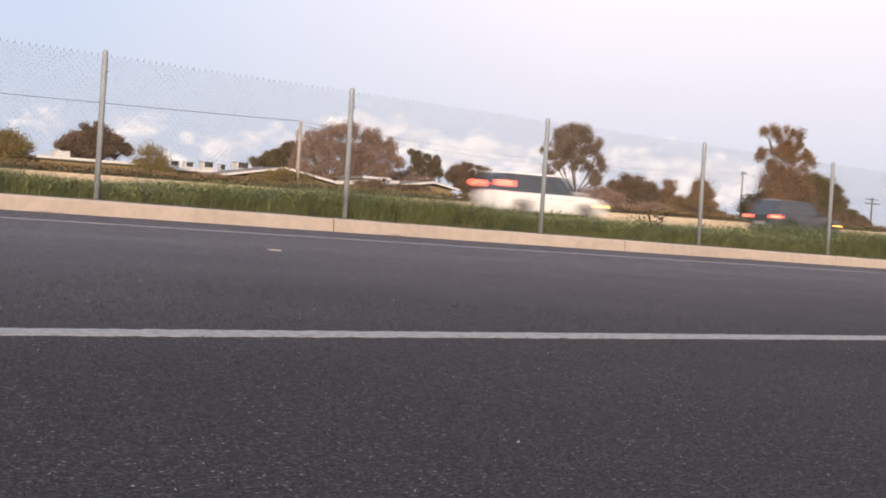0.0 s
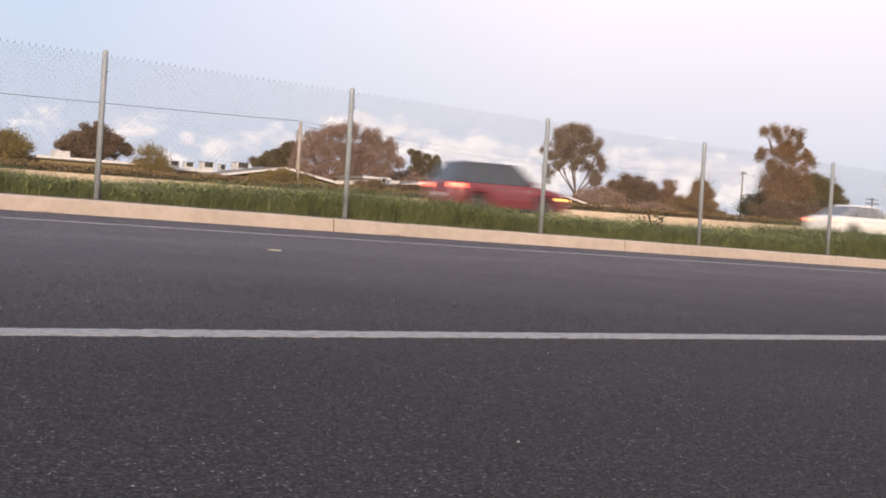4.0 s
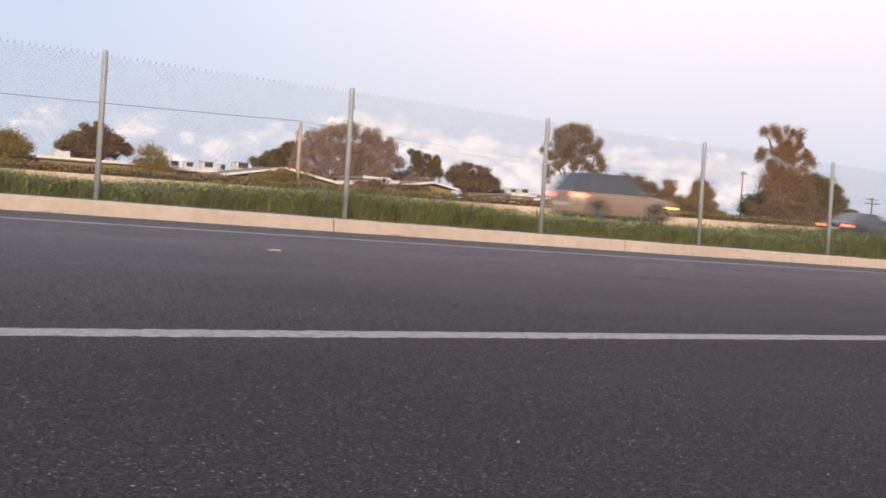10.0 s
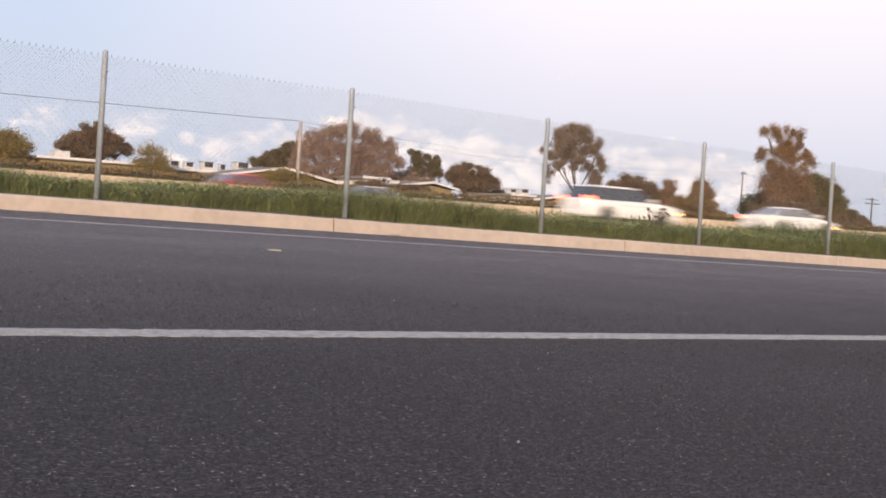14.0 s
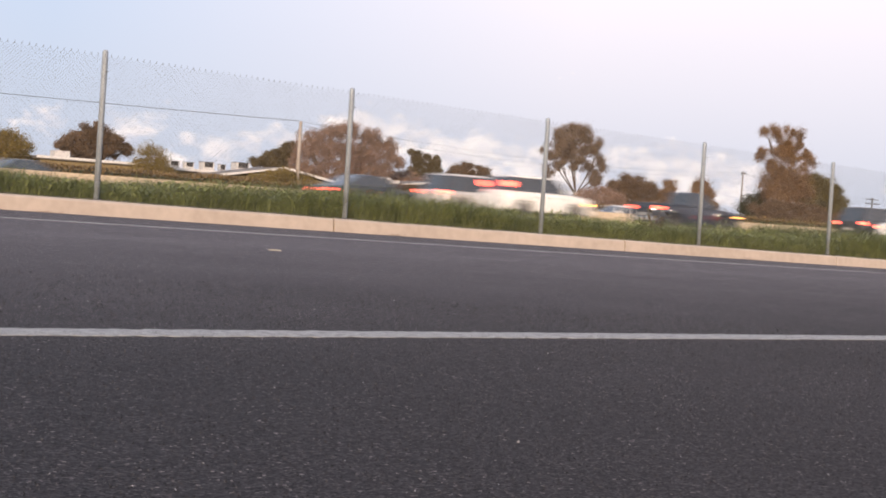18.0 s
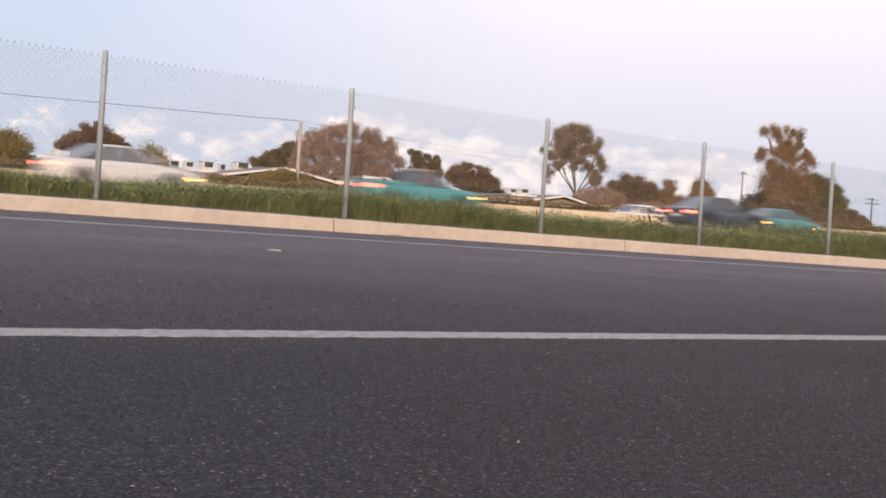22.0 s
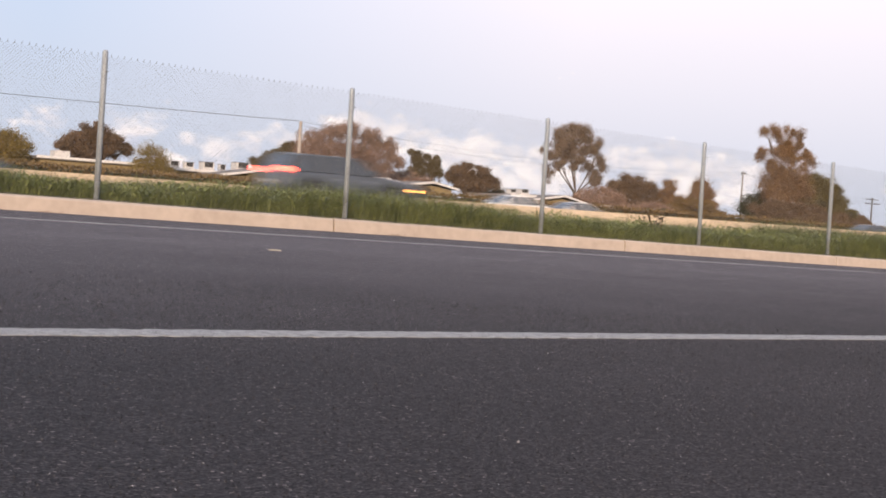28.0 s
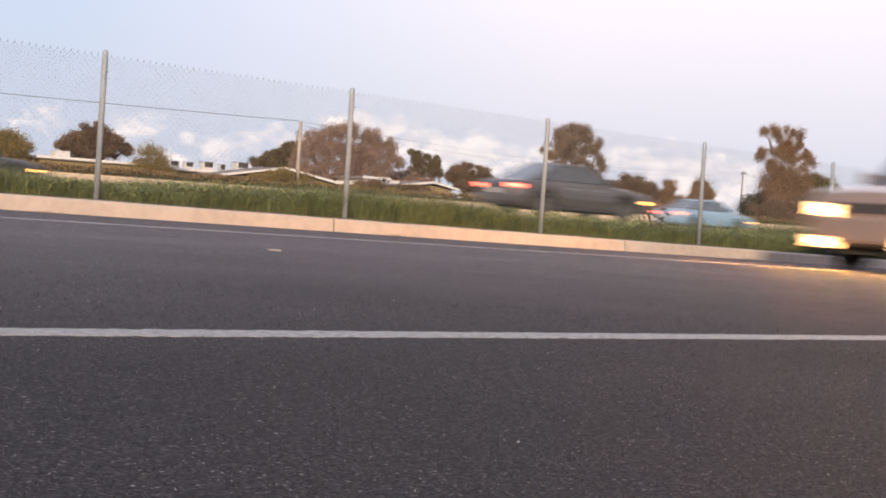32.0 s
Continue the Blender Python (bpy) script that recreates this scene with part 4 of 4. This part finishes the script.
def weed(x, y, seed):
    rng = np.random.default_rng(seed)
    w = tagged(new("weed"), "dark broad-leaved weed sticking out of the grass", "weed")
    w.matrix_world = RAMP @ pose(x, y, 0.12)
    bm = bmesh.new()
    lv, lf = [], []
    for _ in range(9):
        a = rng.uniform(0, 6.28)
        tip = (math.cos(a) * 0.25 * rng.uniform(0.4, 1), math.sin(a) * 0.2, rng.uniform(0.3, 0.55))
        tube(bm, [(0, 0, 0), (tip[0] * 0.3, tip[1] * 0.3, tip[2] * 0.6), tip], (0.008, 0.006, 0.003), 5)
        for _ in range(7):
            f = rng.uniform(0.4, 1.05)
            p = np.array(tip) * (f, f, f) + rng.normal(size=3) * 0.025
            u, v = rng.normal(size=3) * 0.035, rng.normal(size=3) * 0.018
            k = len(lv)
            lv.extend((tuple(p - u), tuple(p + v), tuple(p + u), tuple(p - v)))
            lf.append((k, k + 1, k + 2, k + 3))
    part("stem", bm, BARK, w)
    raw("leaves", lv, lf, LEAF_DARK, w)


weed(14.95, 13.3, 5)


# ---- vehicles ----
PAINTS = {
    "white": ((0.80, 0.79, 0.77), "white"), "navy": ((0.024, 0.030, 0.046), "dark blue"), "charcoal": ((0.032, 0.032, 0.037), "charcoal"),
    "maroon": ((0.19, 0.024, 0.028), "maroon"), "red": ((0.62, 0.05, 0.04), "bright red"), "dark_red": ((0.36, 0.026, 0.020), "dark red"),
    # tan on the sport utility: sunlight reflected by a dark body, as paint
    "tan": ((0.24, 0.17, 0.12), "dark tan-reflecting"), "tan_dark": ((0.068, 0.063, 0.066), "dark bronze"), "grey": ((0.13, 0.125, 0.13), "dark grey"), "sand": ((0.21, 0.145, 0.115), "sandy beige"),
    "slate": ((0.06, 0.07, 0.085), "slate grey"), "silver": ((0.55, 0.54, 0.53), "silver"), "teal": ((0.05, 0.24, 0.26), "teal"),
    "light_blue": ((0.21, 0.34, 0.47), "light blue"),
}
CAR_PAINT = {k: material("car_paint_" + k, c, 0.32, 0.15 if k != "white" else 0.0, vary=0.06, scale=1.5, fine=40, bump=0, coat=0.8) for k, (c, _) in PAINTS.items()}

# length, width, hood height at nose / at windscreen, belt, deck, roof, cabin foot rear / front, roof rear / front, axles rear / front, wheel radius
SHAPES = {
    "sedan": (4.7, 1.78, 0.70, 0.93, 0.97, 1.00, 1.43, -1.85, 1.00, -0.95, 0.22, -1.38, 1.38, 0.32),
    "coupe": (4.5, 1.78, 0.66, 0.86, 0.90, 0.93, 1.25, -1.75, 1.00, -0.85, 0.05, -1.30, 1.36, 0.32),
    "wagon": (4.9, 1.78, 0.76, 0.98, 0.98, 0.98, 1.50, -2.38, 1.05, -2.10, 0.25, -1.42, 1.42, 0.33),
    "hatch": (4.1, 1.74, 0.84, 1.04, 1.04, 1.04, 1.60, -1.98, 0.95, -1.78, 0.26, -1.20, 1.24, 0.33),
    "suv": (4.6, 1.84, 0.85, 1.08, 1.08, 1.08, 1.74, -2.22, 1.05, -1.85, 0.32, -1.36, 1.36, 0.37),
    "big_suv": (5.2, 1.92, 0.92, 1.13, 1.13, 1.13, 1.80, -2.50, 1.15, -2.2, 0.42, -1.5, 1.54, 0.38),
    "minivan": (4.9, 1.90, 0.78, 1.00, 0.98, 0.98, 1.62, -2.35, 1.45, -2.12, 0.55, -1.50, 1.50, 0.34),
    "pickup": (5.1, 1.84, 0.88, 1.06, 1.06, 1.06, 1.70, -0.55, 1.10, -0.42, 0.40, -1.55, 1.55, 0.36),
    "van": (4.9, 1.90, 0.82, 1.04, 1.02, 1.02, 1.73, -2.38, 1.40, -2.20, 0.50, -1.50, 1.50, 0.34),
    "long": (5.7, 1.84, 0.70, 0.90, 0.94, 0.97, 1.38, -2.30, 1.15, -1.75, 0.30, -1.62, 1.66, 0.35),
}
KIND_WORDS = {"sedan": ("sedan", "four-door sedan"), "coupe": ("coupe", "low two-door coupe"), "wagon": ("station_wagon", "station wagon with dark windows"), "hatch": ("hatchback", "upright hatchback with high tail lights"), "suv": ("sport_utility", "sport utility vehicle"),
              "big_suv": ("sport_utility", "large sport utility vehicle"), "minivan": ("minivan", "minivan with tall windows"), "pickup": ("pickup_truck", "pickup truck with open bed"),
              "van": ("minivan", "tall minivan with high tail lights"), "long": ("sedan", "long sedan with twin amber lamps")}


def half_section(w, z0, z1):
    """Half outline of a car body from sill to belt, a little barrelled."""
    h = z1 - z0
    return ((w * 0.90, z0), (w * 0.97, z0 + h * 0.12), (w, z0 + h * 0.40), (w, z0 + h * 0.62), (w * 0.975, z0 + h * 0.86), (w * 0.93, z1 - 0.02), (w * 0.86, z1), (w * 0.4, z1 + 0.025), (0, z1 + 0.03))


def make_vehicle(kind, colour, lit=False):
    L, W, nose, cowl, belt, deck, roof, cr, cf, rr, rf, ar, af, wr = SHAPES[kind]
    paint, (word, words) = CAR_PAINT[colour], KIND_WORDS[kind]
    car = tagged(new(word), PAINTS[colour][1] + " " + words + " driving along the freeway", {"pickup": "truck"}.get(kind, "car"), "freeway traffic")
    hl, hw = L / 2, W / 2
    upper = CAR_PAINT["tan"] if (kind, colour) == ("pickup", "teal") else CAR_PAINT["maroon"] if colour == "dark_red" else CAR_PAINT["charcoal"] if colour in ("tan", "maroon") and kind != "sedan" else paint
    posts = TRIM if kind in ("wagon", "hatch", "minivan", "van", "suv", "big_suv") else upper
    arch = wr * 1.18
    bed = kind == "pickup"

    def top(x):
        if x > cf:
            return nose + (cowl - nose) * max(0, min(1, (hl - x) / (hl - cf))) ** 0.55
        if x < cr:
            if bed:
                return deck
            return deck - 0.10 * smooth(cr, -hl, x) if kind in ("sedan", "coupe", "long") else deck
        return belt

    def sill(x):
        z = 0.24 if abs(x) < hl - 0.25 else 0.30
        for a in (ar, af):
            if abs(x - a) < arch:
                z = max(z, wr + math.sqrt(arch * arch - (x - a) ** 2))
        return z

    xs = sorted(set([-hl, -hl + 0.06, -hl + 0.2, hl - 0.45, hl - 0.2, hl - 0.06, hl, cr, cf, 0.0, (cr + cf) / 2]
                    + [a + arch * math.sin(q * math.pi / 14) * 1.0 for a in (ar, af) for q in range(-7, 8)]))
    bm = bmesh.new()
    rings = []
    for x in xs:
        e = (abs(x) - (hl - 0.5)) / 0.5
        w = hw * (1 - 0.10 * max(0, e) ** 2)
        t, s = top(x), min(sill(x), top(x) - 0.08)
        if abs(x) > hl - 0.03:
            t, s, w = t - 0.08, s + 0.10, w * 0.97
        half = half_section(w, s, t)
        rings.append([bm.verts.new((x, y, z)) for y, z in half] + [bm.verts.new((x, -y, z)) for y, z in half[-2::-1]])
    n = len(rings[0])
    for a, b in zip(rings, rings[1:]):
        for j in range(n):
            bm.faces.new((a[j], a[(j + 1) % n], b[(j + 1) % n], b[j]))
    bm.faces.new(rings[0])
    bm.faces.new(rings[-1][::-1])
    bmesh.ops.recalc_face_normals(bm, faces=bm.faces)
    part("body", bm, paint, car)
    # roof on its pillars
    wb, wt = hw * 0.86, hw * 0.70
    zb, zt = belt + 0.01, roof

    def cabin(u, v):
        """u 0..1 from rear to front, v 0..1 from belt to roof: x, half width, z."""
        x = (cr + (rr - cr) * v) * (1 - u) + (cf + (rf - cf) * v) * u
        return x, wb + (wt - wb) * v, zb + (zt - zb) * v

    for side in (1, -1):
        for u0, u1 in ((0.0, 0.05), (0.36, 0.41), (0.66, 0.70), (0.95, 1.0)):
            bm = bmesh.new()
            q = []
            for u, v in ((u0, 0), (u1, 0), (u1, 0.93), (u0, 0.93)):
                x, y, z = cabin(u, v)
                q.append((x, y * side, z))
            o = [bm.verts.new(p) for p in q]
            i = [bm.verts.new((p[0], p[1] - 0.05 * side, p[2])) for p in q]
            for j in range(4):
                bm.faces.new((o[j], o[(j + 1) % 4], i[(j + 1) % 4], i[j]))
            bm.faces.new(o)
            bm.faces.new(i[::-1])
            bmesh.ops.recalc_face_normals(bm, faces=bm.faces)
            part("pillar", bm, posts, car)
    bm = bmesh.new()
    roof_rows = []
    for u in (0.0, 0.08, 0.3, 0.6, 0.9, 1.0):
        x, y, z = cabin(u, 0.92)
        x2 = rr + (rf - rr) * u
        crown = 0.035 if 0 < u < 1 else 0.0
        roof_rows.append([bm.verts.new(p) for p in ((x, y, z), (x2, y * 0.95, zt - 0.02 + crown), (x2, y * 0.5, zt + crown), (x2, -y * 0.5, zt + crown), (x2, -y * 0.95, zt - 0.02 + crown), (x, -y, z), (x, 0, z - 0.02))])
    for a, b in zip(roof_rows, roof_rows[1:]):
        for j in range(7):
            bm.faces.new((a[j], a[(j + 1) % 7], b[(j + 1) % 7], b[j]))
    bm.faces.new(roof_rows[0])
    bm.faces.new(roof_rows[-1][::-1])
    bmesh.ops.recalc_face_normals(bm, faces=bm.faces)
    part("roof_panel", bm, upper, car)
    if bed:                                           # the open cargo bed behind the cab
        for s in (1, -1):
            part("bed_rail", boxed(-hl + 0.05, cr - 0.02, s * hw * 0.90 - 0.04, s * hw * 0.90 + 0.04, deck - 0.02, deck + 0.10, bevel=0.015), paint, car)
        part("tailgate", boxed(-hl + 0.02, -hl + 0.10, -hw * 0.85, hw * 0.85, deck - 0.02, deck + 0.10, bevel=0.015), paint, car)

    def pane(name, corners, thick):
        bm = bmesh.new()
        o = [bm.verts.new(p) for p in corners]
        i = [bm.verts.new(Vector(p) + Vector(thick)) for p in corners]
        for j in range(4):
            bm.faces.new((o[j], o[(j + 1) % 4], i[(j + 1) % 4], i[j]))
        bm.faces.new(o)
        bm.faces.new(i[::-1])
        bmesh.ops.recalc_face_normals(bm, faces=bm.faces)
        return part(name, bm, GLASS, car)

    def at(u, v, s, inset=0.02):
        x, y, z = cabin(u, v)
        return (x, (y - inset) * s, z)

    pane("windshield", [at(1, 0, 1), at(1, 0, -1), at(1, 0.95, -1), at(1, 0.95, 1)], (-0.03, 0, 0))
    pane("rear_window", [at(0, 0.02, 1), at(0, 0.02, -1), at(0, 0.93, -1), at(0, 0.93, 1)], (0.03, 0, 0))
    for s in (1, -1):
        for u0, u1 in ((0.05, 0.36), (0.41, 0.66), (0.70, 0.95)):
            pane("side_window", [at(u0, 0, s), at(u1, 0, s), at(u1, 0.93, s), at(u0, 0.93, s)], (0, -0.02 * s, 0))
        part("mirror", boxed(cf - 0.35, cf - 0.2, s * hw * 0.92, s * (hw + 0.14), belt + 0.02, belt + 0.15, bevel=0.02) if s > 0 else boxed(cf - 0.35, cf - 0.2, -(hw + 0.14), -hw * 0.92, belt + 0.02, belt + 0.15, bevel=0.02), paint, car)
        for hx in ((-0.45, 0.45) if not bed else (0.05,)):
            part("door_handle", boxed(hx - 0.1, hx + 0.1, s * hw * 0.985 - 0.015, s * hw * 0.985 + 0.015, belt - 0.2, belt - 0.16, bevel=0.005), TRIM if colour == "white" else CHROME, car)
        part("rocker_trim", boxed(ar + arch, af - arch, s * hw * 0.965 - 0.02, s * hw * 0.965 + 0.02, 0.235, 0.31, bevel=0.008), TRIM, car)
        # lamps
        zt0 = {"wagon": 0.95, "hatch": 1.2, "van": 1.2, "pickup": 0.90, "suv": 0.89, "big_suv": 0.94, "minivan": 0.85}.get(kind, 0.74)
        th = {"wagon": 0.14, "hatch": 0.18, "van": 0.2, "pickup": 0.11, "suv": 0.13, "big_suv": 0.13, "minivan": 0.12}.get(kind, 0.085)
        a, b = sorted((s * (hw * 0.92), s * (hw - (0.22 if kind in ("wagon", "hatch", "minivan", "van", "pickup", "suv", "big_suv") else 0.34))))
        part("taillight", box(boxed(-hl - 0.015, -hl + 0.10, a, b, zt0, zt0 + th, bevel=0.012), -hl + 0.02, -hl + 0.20, min(s * hw * 0.90, s * (hw - 0.005)), max(s * hw * 0.90, s * (hw - 0.005)), zt0, zt0 + th), TAIL, car, "lit red tail light")
        zh = nose - (0.21 if lit else 0.17)
        a, b = sorted((s * (hw * 0.84), s * (hw - 0.50)))
        part("headlight", boxed(hl - 0.12, hl + 0.012, a, b, zh - (0.02 if lit else 0), zh + (0.13 if lit else 0.11), bevel=0.012), HEAD_ON if lit else HEAD, car, "headlight")
        if lit:
            part("bulb", boxed(hl + 0.008, hl + 0.018, (a + b) / 2 - 0.05, (a + b) / 2 + 0.05, zh + 0.035, zh + 0.065), BULB, car, "glaring headlight bulb")
        a, b = sorted((s * hw * 0.86, s * (hw - 0.006)))
        part("marker_light", boxed(hl - 0.36, hl - 0.16, a, b, zh + 0.0, zh + 0.07, bevel=0.008), AMBER, car, "lit amber marker light")
        if kind == "long":
            part("marker_light", boxed(hl - 0.34, hl - 0.10, a, b, zh - 0.20, zh - 0.09, bevel=0.008), AMBER, car, "lit amber turn lamp")
        if lit:
            a, b = sorted((s * (hw * 0.80), s * (hw - 0.48)))
            part("fog_light", boxed(hl - 0.06, hl + 0.075, a, b, 0.255, 0.385, bevel=0.012), HEAD_ON, car, "lit fog light")
            part("bulb", boxed(hl + 0.07, hl + 0.08, (a + b) / 2 - 0.04, (a + b) / 2 + 0.04, 0.31, 0.335), BULB, car, "glaring fog light bulb")
        for ax in (ar, af):
            wheel = new("wheel")
            wheel.parent = car
            wheel.location = (ax, s * (hw - 0.12), wr)
            bm = bmesh.new()
            prof = ((wr * 0.62, -0.09), (wr * 0.92, -0.105), (wr, -0.07), (wr, 0.07), (wr * 0.92, 0.105), (wr * 0.62, 0.09))
            rg = [[bm.verts.new((r * math.cos(q), y, r * math.sin(q))) for r, y in prof] for q in [i * math.pi / 10 for i in range(20)]]
            for i in range(20):
                for j in range(6):
                    bm.faces.new((rg[i][j], rg[(i + 1) % 20][j], rg[(i + 1) % 20][(j + 1) % 6], rg[i][(j + 1) % 6]))
            bmesh.ops.recalc_face_normals(bm, faces=bm.faces)
            part("tyre", bm, TYRE, wheel, smooth=True)
            bm = bmesh.new()
            tube(bm, [(0, -0.04, 0), (0, 0.04, 0)], (wr * 0.16, wr * 0.16), 10)
            for i in range(5):
                q = i * 1.2566
                tube(bm, [(0, 0.05 * s, 0), (wr * 0.62 * math.cos(q), 0.06 * s, wr * 0.62 * math.sin(q))], (0.035, 0.03), 4)
            tube(bm, [(0, -0.02, 0), (0, 0.02, 0)], (wr * 0.6, wr * 0.6), 16)
            part("rim", bm, RIM, wheel)
    part("chassis", boxed(-hl + 0.3, hl - 0.3, -hw + 0.32, hw - 0.32, 0.2, 0.72), UNDER, car)
    part("rear_bumper", boxed(-hl - 0.05, -hl + 0.12, -hw * 0.86, hw * 0.86, 0.36, 0.56, bevel=0.04), paint if kind != "pickup" else CHROME, car)
    part("front_bumper", boxed(hl - 0.12, hl + 0.05, -hw * 0.84, hw * 0.84, 0.32, nose - 0.22, bevel=0.04), paint if not bed else CHROME, car)
    part("grille", boxed(hl - 0.05, hl + 0.02, -hw * 0.40, hw * 0.40, nose - 0.18, nose - 0.06, bevel=0.01), DARK_GRILLE, car)
    part("number_plate", boxed(-hl - 0.07, -hl - 0.045, -0.16, 0.16, 0.58, 0.71), PLATE, car)
    return car


# kind, paint, lane centre y, time, x at that time, speed
TRAFFIC = [
    ('suv', 'charcoal', 42.9, 0.2, 54.33, 28.61),
    ('van', 'white', 39.2, 0.5, 45.96, 31.25),
    ('sedan', 'white', 35.5, 3.5, 29.94, 28.15),
    ('suv', 'maroon', 35.5, 3.5, 12.94, 26),
    ('suv', 'navy', 42.9, 6.5, 42.72, 29.84),
    ('sedan', 'charcoal', 39.2, 5.5, 48.85, 28),
    ('sedan', 'white', 35.5, 6.5, 23.22, 24.83),
    ('sedan', 'white', 35.5, 7.0, 23.01, 26.91),
    ('sedan', 'red', 46.5, 7.5, 51.19, 32.22),
    ('sedan', 'charcoal', 46.5, 8.0, 35.48, 32.52),
    ('sedan', 'navy', 42.9, 8.0, 38.5, 32.68),
    ('sedan', 'navy', 42.9, 9.5, 37.94, 32.49),
    ('suv', 'tan', 35.5, 10.0, 30.38, 26.15),
    ('sedan', 'white', 39.2, 11.0, 33.12, 28.56),
    ('coupe', 'navy', 46.5, 11.5, 43.69, 32.49),
    ('sedan', 'grey', 35.5, 12.0, 24.16, 25.27),
    ('sedan', 'grey', 42.9, 12.5, 38.83, 29.23),
    ('sedan', 'red', 39.2, 13.5, 46.81, 28.21),
    ('coupe', 'white', 39.2, 13.5, 31.38, 25.83),
    ('wagon', 'white', 39.2, 14.0, 34.03, 26.82),
    ('sedan', 'silver', 46.5, 14.5, 21.32, 32.3),
    ('coupe', 'red', 35.5, 17.5, 37.58, 26.11),
    ('sedan', 'white', 39.2, 17.0, 29.19, 24.05),
    ('sedan', 'slate', 42.9, 17.5, 53.06, 31.2),
    ('pickup', 'navy', 42.9, 18.0, 41.93, 29.43),
    ('suv', 'charcoal', 42.9, 17.5, 40.25, 29.47),
    ('hatch', 'white', 39.2, 18.0, 30.36, 31.62),
    ('minivan', 'silver', 42.9, 18.5, 44.12, 29.06),
    ('sedan', 'navy', 46.5, 18.5, 43.73, 32.59),
    ('sedan', 'charcoal', 35.5, 19.0, 28.43, 27.06),
    ('sedan', 'slate', 42.9, 19.5, 43.32, 31.64),
    ('pickup', 'dark_red', 39.2, 19.5, 30.7, 26.88),
    ('pickup', 'white', 35.5, 21.0, 30.80, 24.40),
    ('sedan', 'navy', 39.2, 21.5, 26.67, 26.26),
    ('sedan', 'teal', 46.5, 22, 51.63, 33.06),
    ('pickup', 'teal', 42.9, 22.0, 27.4, 33.7),
    ('sedan', 'silver', 39.2, 22.5, 27.23, 27.0),
    ('sedan', 'white', 42.9, 23.0, 29.72, 29.54),
    ('wagon', 'slate', 35.5, 23.5, 36.13, 27.57),
    ('pickup', 'maroon', 39.2, 24.5, 29.72, 28.99),
    ('minivan', 'white', 35.5, 25.5, 25.0, 25.47),
    ('sedan', 'white', 39.2, 25.5, 13.39, 27),
    ('sedan', 'slate', 42.9, 27.5, 53.75, 30.2),
    ('wagon', 'slate', 35.5, 28.5, 34.57, 30.03),
    ('sedan', 'slate', 46.5, 29.0, 35.78, 31.88),
    ('long', 'navy', 27.5, 29.5, 19.44, 24.16),
    ('wagon', 'white', 39.2, 30.0, 27.31, 27.15),
    ('wagon', 'white', 42.9, 30.0, 40.24, 32.89),
    ('big_suv', 'charcoal', 30.9, 31.0, 24.03, 24.88),
    ('sedan', 'tan_dark', 27.5, 32.0, 22.11, 21.79),
    ('sedan', 'light_blue', 42.9, 32.0, 42.64, 33.68),
    ('sedan', 'white', 46.5, 31.5, 49.14, 29),
    ('sedan', 'charcoal', 42.9, 32, 9.96, 26),
    ('sedan', 'red', 57.9, 14.0, 26.11, -30.0),
    ('sedan', 'silver', 61.9, 14.5, 21.06, -29.57),
    ('sedan', 'white', 61.9, 5.5, 31.53, -29.0),
    ('sedan', 'charcoal', 57.9, 5.5, 42.25, -29.0),
    ('sedan', 'slate', 61.9, 5.5, 64.02, -29.0),
    ('sedan', 'silver', 57.9, 12, 61.92, -29.0),
    ('sedan', 'white', 61.9, 18.5, 39.55, -29.0),
    ('sedan', 'white', 57.9, 28.5, 27.56, -29.0),
    ('sedan', 'silver', 61.9, 28.5, 35.84, -29.0),
    ('sedan', 'slate', 57.9, 28.5, 63.67, -29.0),
    ('sedan', 'navy', 61.9, 27.5, 28.87, -29.0),
    ('sedan', 'charcoal', 61.9, 30, 19.81, -29.0),
    ('sedan', 'white', 61.9, 23, 28.26, -29.0),
    ('sedan', 'navy', 57.9, 31, 20.15, -29.0),
    ('sedan', 'white', 57.9, 22, 51.59, -29.0),
    ('sedan', 'slate', 61.9, 16.5, 60.01, -29.0),
    ('sedan', 'navy', 57.9, 23.5, 21.55, -29.0),
]

LANE_SPEED = {27: 23.5, 28: 23.5, 31: 25.0, 36: 26.5, 35: 26.5, 39: 28.0, 43: 30.0, 46: 32.0, 47: 32.0, 58: 29.0, 62: 29.0}
MADE = {}
FLEET = []


def vehicle(kind, colour):
    if (kind, colour) not in MADE:
        MADE[kind, colour] = make_vehicle(kind, colour)
        return MADE[kind, colour]
    return copy_thing(MADE[kind, colour], pose(0, 0, 0))


for kind, colour, y, t0, x0, v in TRAFFIC:
    FLEET.append((vehicle(kind, colour), y, t0, x0, v))
RAMP_CAR = make_vehicle("suv", "sand", True)
tagged(RAMP_CAR, "sandy beige car with blazing headlights coming along the ramp")


def motions():
    for ob, y, t0, x0, v in FLEET:
        turn = 0 if v > 0 else 180
        flow = (1 if v > 0 else -1) * LANE_SPEED[round(y)]     # its own speed in view, the lane's speed before and after
        ends = sorted(t0 + (x - x0) / v for x in (-12.0, 95.0))

        def place(t):
            held = min(max(t, ends[0]), ends[1])
            return pose(x0 + v * (held - t0) + flow * (t - held), y, FREEWAY_Z, 0, 0, turn)

        steady = [ends[0] + (ends[1] - ends[0]) * i / 8 for i in range(9)]
        times = [0.0] + [t for t in [ends[0] - 0.5] + steady + [ends[1] + 0.5] if 0.15 < t < 31.85] + [32.0]
        walk(ob, [(t, place(t)) for t in times])
    walk(RAMP_CAR, [(t, RAMP @ pose(15.40 + 22.0 * (32.0 - t), 8.42, 0, 0, 0, 180)) for t in (0.0, 32.0)])


motions()
